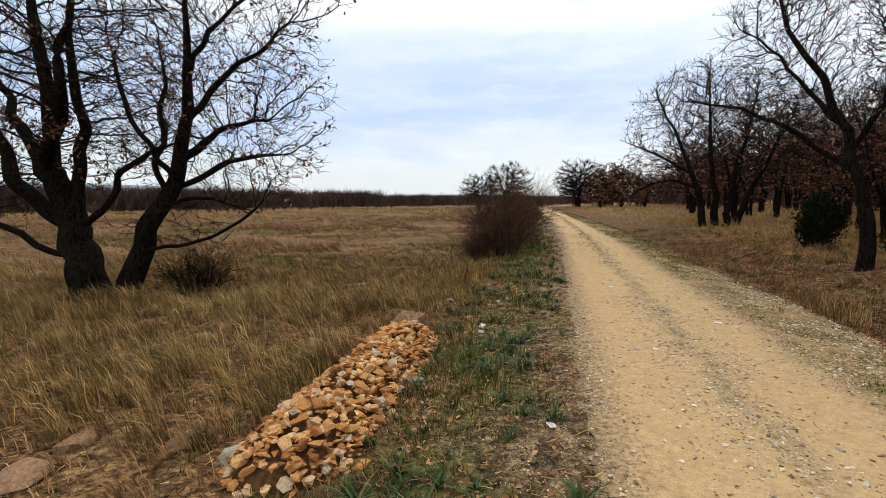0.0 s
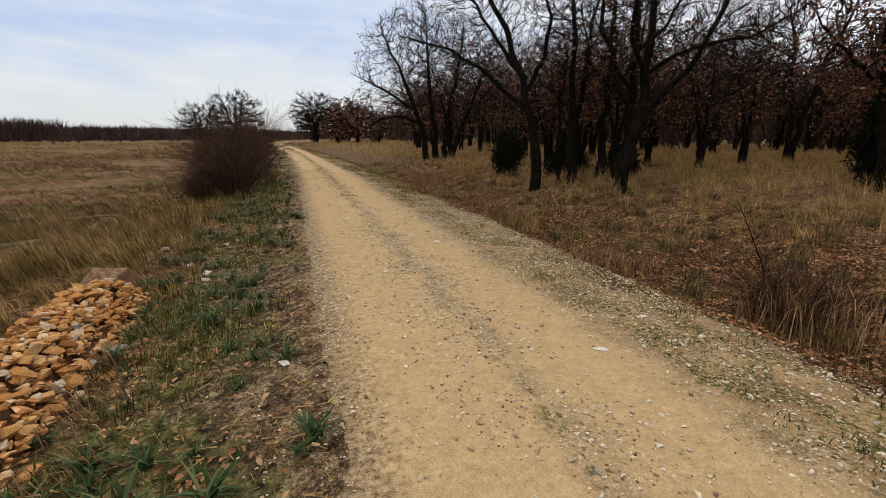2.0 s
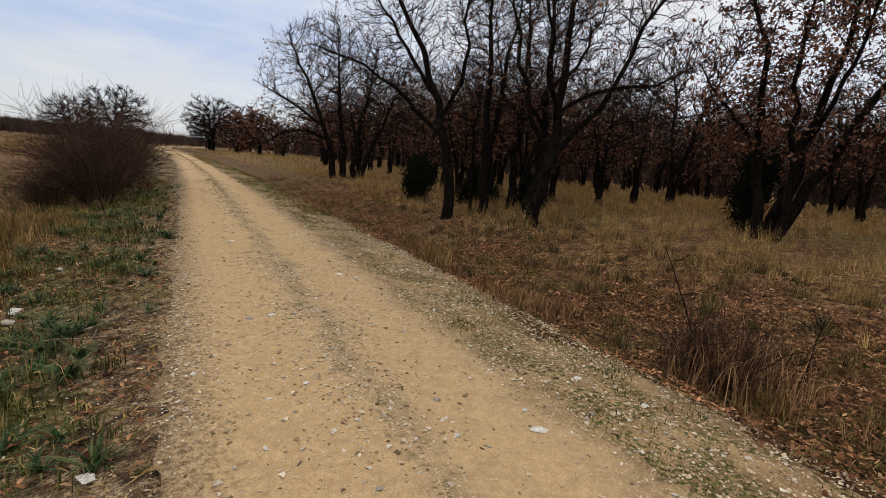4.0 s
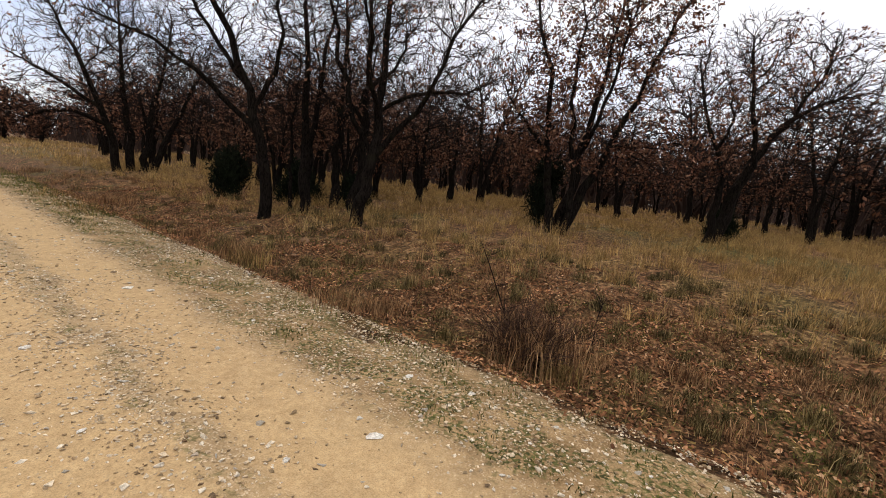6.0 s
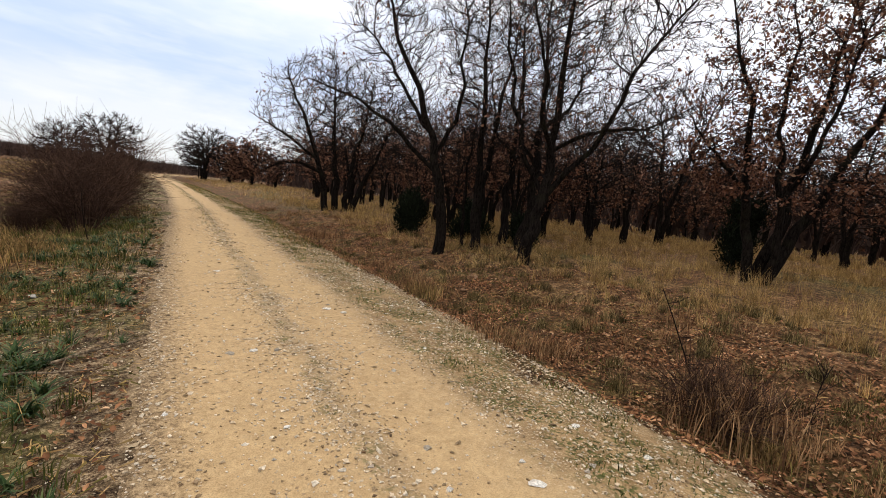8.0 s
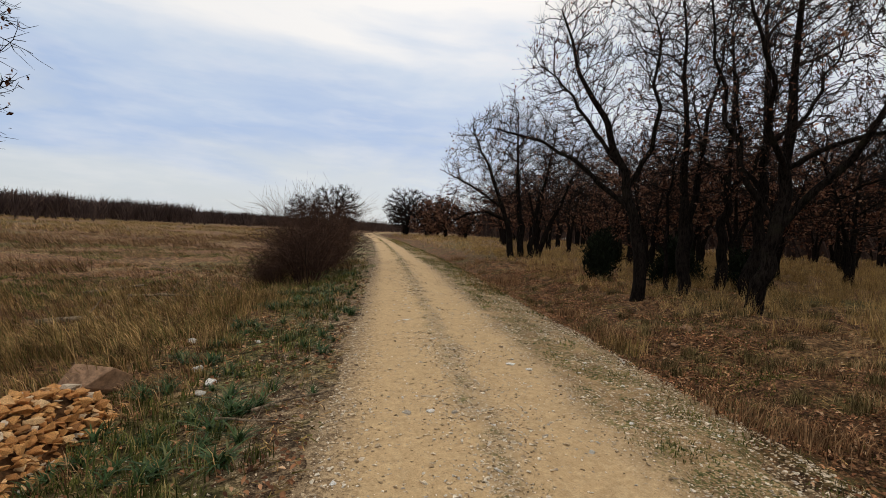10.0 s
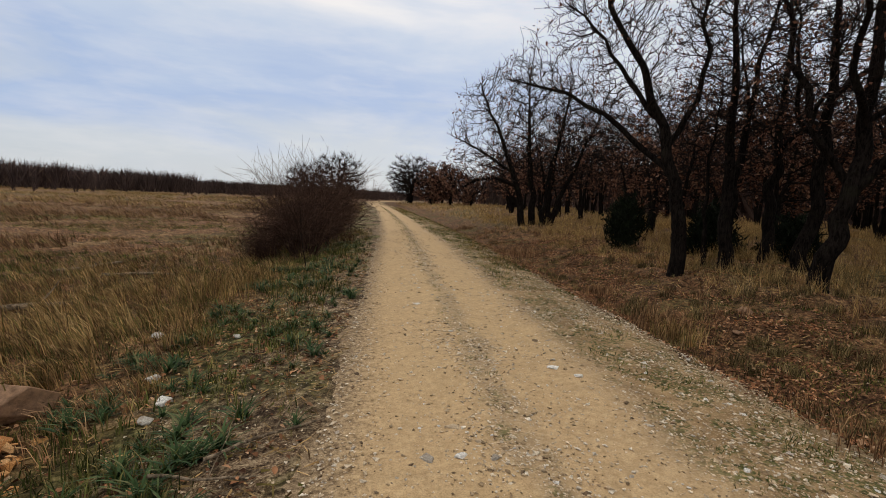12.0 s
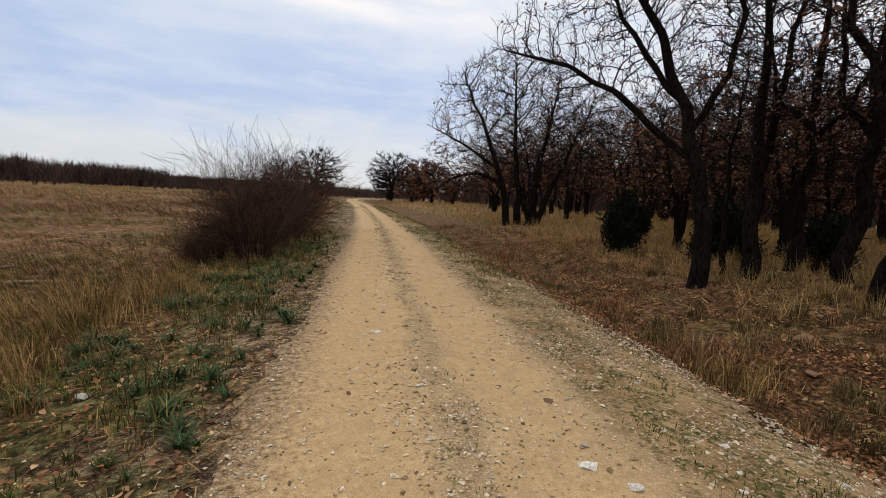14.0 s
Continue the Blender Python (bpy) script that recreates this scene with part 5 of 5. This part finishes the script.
pile = tagged(new("rubble_heap"), "long low heap of broken ochre stones on the verge", "stone heap")
hx, hy = np.meshgrid(np.linspace(-2.2, 0.35, 46), np.linspace(1.7, 6.7, 80))
hid = np.arange(hx.size).reshape(hx.shape)
hq = np.stack([hid[:-1, :-1], hid[:-1, 1:], hid[1:, 1:], hid[1:, :-1]], -1).reshape(-1, 4)
keep = (pile_share(hx, hy)[1].ravel()[hq] < 1.15).any(1)
# earth sheet whose dark tone paints the shade between the stones
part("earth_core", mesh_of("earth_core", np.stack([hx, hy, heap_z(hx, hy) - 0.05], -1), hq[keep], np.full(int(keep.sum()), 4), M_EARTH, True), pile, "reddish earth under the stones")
pg = np.random.RandomState(15)
cand = np.stack([pg.uniform(-2.2, 0.3, 16000), pg.uniform(1.8, 6.6, 16000)], -1)
rr = pile_share(cand[:, 0], cand[:, 1])[1]
cand = cand[(rr < 1.0) | ((rr < 1.3) & (pg.uniform(0, 1, 16000) < 0.12))]
under = cand[:1700]
many_rocks("small_rubble", under, pg.uniform(0.05, 0.11, len(under)), M_OCHRE, 16, heap_z, 0.7, pile, "smaller broken ochre stones")
chosen = []
for x, y in cand[1700:]:
    size = pg.uniform(0.07, 0.16)
    if all((x - a) ** 2 + (y - b) ** 2 > (0.3 * (size + q)) ** 2 for a, b, q in chosen):
        chosen.append((x, y, size))
    if len(chosen) >= 300:
        break
heap_meshes = [rock_mesh("stone", 300 + i, M_OCHRE, 0.45 + 0.07 * (i % 6), 11) for i in range(12)]
for i, (x, y, size) in enumerate(chosen):
    ob = new("stone", heap_meshes[i % 12])
    ob.parent = pile
    ob.matrix_basis = pose(x, y, float(heap_z(x, y)) + 0.025, pg.normal(0, 16), pg.normal(0, 16), pg.uniform(0, 360)) @ Matrix.Scale(size, 4)

boulder("boulder", 401, M_BOULDER, -0.5, 6.35, 0.7, "rounded reddish-brown boulder at the end of the rubble heap", 0.75, 20, 0.25, category="boulder")
boulder("boulder", 402, M_PALE, -1.55, 5.2, 0.3, "pale flat stone leaning by the rubble heap", 0.5, 70, 0.3)
boulder("boulder", 403, M_BOULDER, -1.75, 5.65, 0.36, "brown rounded boulder half hidden in dry grass", 0.8, 10, 0.25, category="boulder")
boulder("boulder", 404, M_GREY, -0.32, 4.22, 0.2, "dark grey stone beside the rubble heap", 0.8, 30)
boulder("boulder", 405, M_BOULDER, -2.87, 3.3, 0.34, "low brown boulder among dry grass", 0.6, 100, 0.35, category="boulder")
boulder("boulder", 406, M_BOULDER, -2.0, 3.25, 0.4, "low flat brown boulder among dry grass", 0.4, 15, 0.35, category="boulder")
boulder("boulder", 407, M_BOULDER, -2.85, 2.8, 0.36, "orange-brown boulder among dry grass", 0.6, 60, 0.3, category="boulder")
boulder("boulder", 408, M_PALE, -1.5, 2.98, 0.24, "large pale stone at the foot of the rubble heap", 0.7, 20, 0.25)
boulder("stone", 409, M_CHALK, 0.33, 6.64, 0.11, "white stone standing among verge plants", 1.1, 20, 0.15)
boulder("stone", 410, M_CHALK, 0.5, 6.15, 0.15, "whitish rounded stone among verge plants", 0.6, 50, 0.2)
boulder("stone", 411, M_PALE, 0.46, 5.85, 0.14, "grey-white flat stone among verge plants", 0.4, 80, 0.25)
boulder("stone", 412, M_PALE, 0.08, 8.0, 0.16, "pale stone in verge grass", 0.6, 10, 0.3)
boulder("stone", 413, M_PALE, 0.9, 7.6, 0.11, "small pale stone in verge grass", 0.6, 140, 0.3)
boulder("stone", 414, M_BOULDER, 7.5, 7.0, 0.34, "pinkish weathered stone beyond the ditch", 0.5, 40, 0.3)
boulder("stone", 415, M_BOULDER, 6.75, 6.5, 0.15, "small weathered stone beyond the ditch", 0.5, 90, 0.3)
boulder("stone", 416, M_GREY, -1.35, 4.0, 0.16, "grey stone beside the rubble heap", 0.6, 75, 0.3)


def log(seed, course, r, x, y, label):
    rng = random.Random(seed)
    wood = Wood()
    pts = smooth_course(course, 8, rng, 0.03)
    wood.tube(pts, [r * (1 - 0.07 * i) for i in range(8)], 7)
    grow(wood, rng, pts[4], Vector((0.3, 0.3, 0.4)), 0.4, r * 0.4, 4, 4, 0.2, 0, (0,))
    ob = tagged(new("fallen_branch", wood.mesh("fallen_branch", M_DEADWOOD, lambda stout: True)), label, "dead branch")
    return plant_at(ob, x, y, sink=-0.02)


log(81, [(-0.5, -0.1, 0.0), (0.0, 0.0, 0.06), (0.6, 0.12, 0.16)], 0.045, -2.3, 13.5, "bleached fallen branch in the field")
log(82, [(-0.6, 0.0, 0.02), (0.1, -0.05, 0.05), (0.6, -0.1, 0.03)], 0.035, -1.1, 12.4, "reddish fallen branch in the field")
log(83, [(-0.4, -0.1, 0.02), (0.1, 0.0, 0.06), (0.5, 0.1, 0.05)], 0.05, -1.8, 9.8, "pale fallen branch in field grass")
log(84, [(-0.3, -0.15, 0.0), (0.0, 0.0, 0.02), (0.35, 0.12, 0.02)], 0.012, 1.2, 5.2, "thin dead stick on the verge")
log(85, [(-0.25, 0.12, 0.0), (0.0, 0.0, 0.02), (0.3, -0.05, 0.01)], 0.01, 0.9, 4.9, "thin dead stick on the verge")

# single stones on the track, then fine gravel
big_stones = ((2.226, 4.69, 0.085, M_CHALK, 0.35), (2.39, 4.6, 0.07, M_GREY, 0.6), (2.047, 4.734, 0.10, M_GREY, 0.25), (2.934, 2.319, 0.055, M_CHALK, 0.6), (2.839, 2.141, 0.13, M_CHALK, 0.2), (3.053, 8.296, 0.15, M_CHALK, 0.2),
              (3.651, 5.56, 0.09, M_CHALK, 0.5), (3.547, 5.786, 0.12, M_CHALK, 0.25), (1.917, 3.348, 0.06, M_CHALK, 0.4), (3.821, 6.512, 0.1, M_PEBBLE, 0.2), (0.726, 3.07, 0.09, M_CHALK, 0.5), (2.3, 5.0, 0.12, M_PEBBLE, 0.15))
for i, (x, y, size, mat, flat) in enumerate(big_stones):
    ob = new("stone", rock_mesh("stone", 500 + i, mat, flat, 12))
    ob.parent = road
    ob.matrix_basis = pose(x, y, float(road_z(x, y)) + size * 0.1 * flat, 0, 0, i * 50) @ Matrix.Scale(size, 4)
pebble_meshes = [rock_mesh("stone", 520 + i, M_GREY if i % 5 == 4 else M_PALE if i % 3 == 2 else M_PEBBLE if i % 6 == 1 else M_CHALK, 0.4 + 0.06 * (i % 4), 9) for i in range(12)]
single = scatter(2200, 0.5, 6, 0.2, 10, lambda v, x, y, c: (v > 0.03) & (v < 3.5) & (c < np.interp(v, [0, 0.3, 0.9, 1.15, 1.4, 2.2, 3.4], [0.3, 0.12, 0.15, 0.45, 0.15, 0.3, 0.6])), 95)[:288]
pg = np.random.RandomState(96)
for i, (x, y) in enumerate(single):
    ob = new("stone", pebble_meshes[i % 12])
    ob.parent = road
    ob.matrix_basis = pose(x, y, float(road_z(x, y)) + 0.002, 0, 0, pg.uniform(0, 360)) @ Matrix.Scale(pg.choice([0.022, 0.028, 0.034, 0.042, 0.052, 0.07]), 4)
SPREAD_V, SPREAD_N = [0, 0.15, 0.4, 0.75, 1.0, 1.3, 1.6, 1.9, 2.3, 3.6], [0.8, 0.45, 0.16, 0.34, 1.0, 0.9, 0.22, 0.24, 0.9, 1.0]
for name, n, y0, y1, cap, lo, hi, seed in (("gravel", 190000, -1.0, 8.0, 46000, 0.008, 0.026, 97), ("far_gravel", 60000, 8.0, 22, 13000, 0.012, 0.036, 197)):
    bits = scatter(n, -2, 10, y0, y1, lambda v, x, y, c: (v > -0.06) & (v < 3.7) & (c < np.interp(v, SPREAD_V, SPREAD_N) * np.clip(2.2 * patch(x, y, 0.7, 51) - 0.4, 0.14, 1)), seed)[:cap]
    gs = np.random.RandomState(seed + 1)
    many_rocks(name, bits, gs.uniform(lo, hi, len(bits)) * gs.choice([1, 1, 1, 1, 1.7, 2.3], len(bits), p=[0.2, 0.2, 0.2, 0.2, 0.15, 0.05]), M_PEBBLE, seed + 3, road_z, 0.5, road, "loose limestone gravel")
grit = scatter(30000, -3, 4, 0.3, 14, lambda v, x, y, c: (v < 0.02) & (v > -1.9) & off_pile(x, y) & (c < np.interp(v, [-1.9, -0.9, 0], [0.1, 0.5, 1.0])), 101)
tagged(many_rocks("verge_grit", grit, np.random.RandomState(102).uniform(0.006, 0.026, len(grit)), M_PEBBLE, 103, ground_z, 0.55, None, "loose grit and small stones on the verge"), category="gravel")


def debris(name, label, spots, length, mat, seed, surface):
    """Bits of straw and stalk lying flat on the soil."""
    g = np.random.RandomState(seed)
    n = len(spots)
    x, y = spots[:, 0], spots[:, 1]
    a, ln, w = g.uniform(0, 6.283, n), length * g.uniform(0.4, 1.3, n), g.uniform(0.002, 0.004, n)
    c, q = np.cos(a), np.sin(a)
    ends = []
    for u, k in ((-0.5, -1), (-0.5, 1), (0.5, 1), (0.5, -1)):
        px, py = x + u * ln * c - k * w * q, y + u * ln * q + k * w * c
        ends.append(np.stack([px, py, surface(px, py) + 0.006 + (0.02 * g.uniform(0, 1, n) if u > 0 else 0)], -1))
    v = np.stack(ends, 1).reshape(-1, 3)
    tagged(new(name, mesh_of(name, v, np.arange(4 * n), np.full(n, 4), mat)), label, "straw", kind="stuff")


debris("straw_litter", "broken straw lying on the verge", scatter(34000, -6, 4, 0.5, 14, lambda v, x, y, c: (v < -0.05) & (v > -5.0) & off_pile(x, y) & (c < 0.75), 111), 0.08, M_STRAW, 112, ground_z)
debris("ditch_straw", "broken stalks lying about the ditch", scatter(60000, 3, 14, -5, 16, lambda v, x, y, c: (v > 3.5) & (v < 8.5) & (c < np.clip((patch(x, y, 1.1, 115) - 0.25) * 2, 0.1, 0.9)), 113), 0.09, M_STRAW, 114, ground_z)
bank_grit = scatter(9000, 3, 14, -4, 12, lambda v, x, y, c: (v > 3.5) & (v < 8.0) & (c < 0.5), 116)
tagged(many_rocks("bank_grit", bank_grit, np.random.RandomState(117).uniform(0.008, 0.03, len(bank_grit)), M_PEBBLE, 118, ground_z, 0.5, None, "pale stone chips among leaves on the bank"), category="gravel")

tufts("tussocks", "small dark green and brown tussocks on the bank", M_TUSSOCK, scatter(620, 4, 15, -4, 14, lambda v, x, y, c: (v > 4.0) & (v < 9.5) & (patch(x, y, 1.0, 61) > 0.42), 121), 130, (0.07, 0.2), 0.006, 0.06, (0, 0), 14)
tufts("field_tussocks", "straw and green tussocks on the field's rim", M_STRAW, scatter(260, -6, 3, 5, 15, lambda v, x, y, c: (v > -5.5) & (v < -1.5) & off_pile(x, y) & (patch(x, y, 1.0, 62) > 0.46), 122), 70, (0.1, 0.28), 0.007, 0.06, (-0.2, 0), 15)

tufts("rim_growth", "dark low weeds along the ditch rim", M_TUSSOCK, scatter(1500, 3, 12, -3, 24, lambda v, x, y, c: (v > 3.4) & (v < 4.6) & (patch(x, y, 0.7, 63) > 0.52), 123), 20, (0.03, 0.1), 0.007, 0.06, (0, 0), 16)

tufts("russet_grass", "low russet grass over the open field", M_RUSSET, scatter(2200, -9, 3.5, 7, 20, lambda v, x, y, c: (v < -1.6) & off_pile(x, y) & (patch(x, y, 1.3, 71) > 0.35), 171), 16, (0.06, 0.17), 0.008, 0.07, WIND, 21)
tufts("green_grass", "low green grass patches on the field", M_GREEN, scatter(1500, -9, 3.5, 6, 20, lambda v, x, y, c: (v < -1.3) & off_pile(x, y) & (patch(x, y, 1.4, 72) > 0.56), 172), 22, (0.05, 0.14), 0.007, 0.06, WIND, 22)
tufts("shoulder_moss", "dark olive moss and short grass on the shoulder", M_MOSS, scatter(9000, 1, 9, -3, 22, lambda v, x, y, c: (v > 2.4) & (v < 3.5) & (patch(x, y, 0.6, 73) > np.interp(y, [4, 9], [0.58, 0.47])), 173), 16, (0.02, 0.06), 0.007, 0.06, (0, 0), 23, 2, road_z)

litter("rim_leaves", "fallen brown oak leaves along the shoulder's rim", scatter(26000, 2, 10, -4, 18, lambda v, x, y, c: (v > 3.1) & (v < 3.9) & (c < np.interp(v, [3.1, 3.5, 3.9], [0.03, 0.45, 1.0]) * np.clip((patch(x, y, 0.6, 81) - 0.35) * 3.5, 0.02, 1)), 181), 0.038, 182, surface_z)
litter("verge_leaves", "scattered brown leaves on the near verge", scatter(9000, -2.5, 4, 0.5, 14, lambda v, x, y, c: (v < -0.1) & (v > -2.0) & off_pile(x, y) & (c < np.clip((patch(x, y, 0.8, 82) - 0.42) * 3.0, 0.02, 0.7)), 183), 0.032, 184, ground_z)
rim_stones = scatter(2600, 2, 10, -3, 16, lambda v, x, y, c: (v > 3.1) & (v < 3.8) & (c < 0.22), 185)
tagged(many_rocks("rim_stones", rim_stones, np.random.RandomState(186).uniform(0.012, 0.04, len(rim_stones)), M_PEBBLE, 187, surface_z, 0.55, None, "loose stones along the shoulder's rim"), category="gravel")

tufts("green_hollow", "bright green winter grass in a damp hollow", M_GREEN, scatter(2600, -9, 1, 8, 20, lambda v, x, y, c: (((x + 4.5) / 3.2) ** 2 + ((y - 14.0) / 2.2) ** 2 < 0.5 + 0.9 * patch(x, y, 0.9, 91)) & (v < -2.2), 191), 26, (0.05, 0.13), 0.009, 0.07, WIND, 31)

# where the track runs on: grass on its crown, and grass closing in from the shoulder
tufts("crown_grass", "low olive grass along the track's crown", M_MOSS, scatter(15000, 2, 16, 8, 62, lambda v, x, y, c: (v > 0.88) & (v < 1.22) & (c < np.clip((y - 7) / 14, 0.08, 0.95) * np.clip((patch(x, y, 1.0, 201) - 0.2) * 2.2, 0.1, 1)), 202), 12, (0.02, 0.07), 0.014, 0.07, (0, 0), 41, 1, road_z)
tufts("shoulder_grass", "green and straw grass closing in on the shoulder", M_MOSS, scatter(16000, 3, 18, 10, 62, lambda v, x, y, c: (v > np.interp(y, [10, 24, 40], [2.7, 2.0, 2.1])) & (v < 3.7) & (c < np.clip((y - 8) / 10, 0.1, 0.9) * np.clip((patch(x, y, 1.2, 203) - 0.25) * 2.4, 0.1, 1)), 204), 12, (0.03, 0.11), 0.014, 0.09, (0, 0), 42, 1, road_z)
tufts("shoulder_straw", "thin straw grass along the far shoulder", M_STRAW, scatter(7000, 3, 18, 11, 62, lambda v, x, y, c: (v > np.interp(y, [10, 24, 40], [2.9, 2.3, 2.2])) & (v < 3.9) & (patch(x, y, 1.5, 205) > 0.5), 206), 10, (0.05, 0.2), 0.014, 0.09, (0, 0), 43, 1, road_z)
tufts("bank_moss", "low green moss and grass on the ditch bank", M_MOSS, scatter(12000, 3, 14, -3, 16, lambda v, x, y, c: (v > 4.2) & (v < 7.6) & (patch(x, y, 1.3, 211) > 0.55), 212), 16, (0.015, 0.06), 0.007, 0.05, (0, 0), 44)
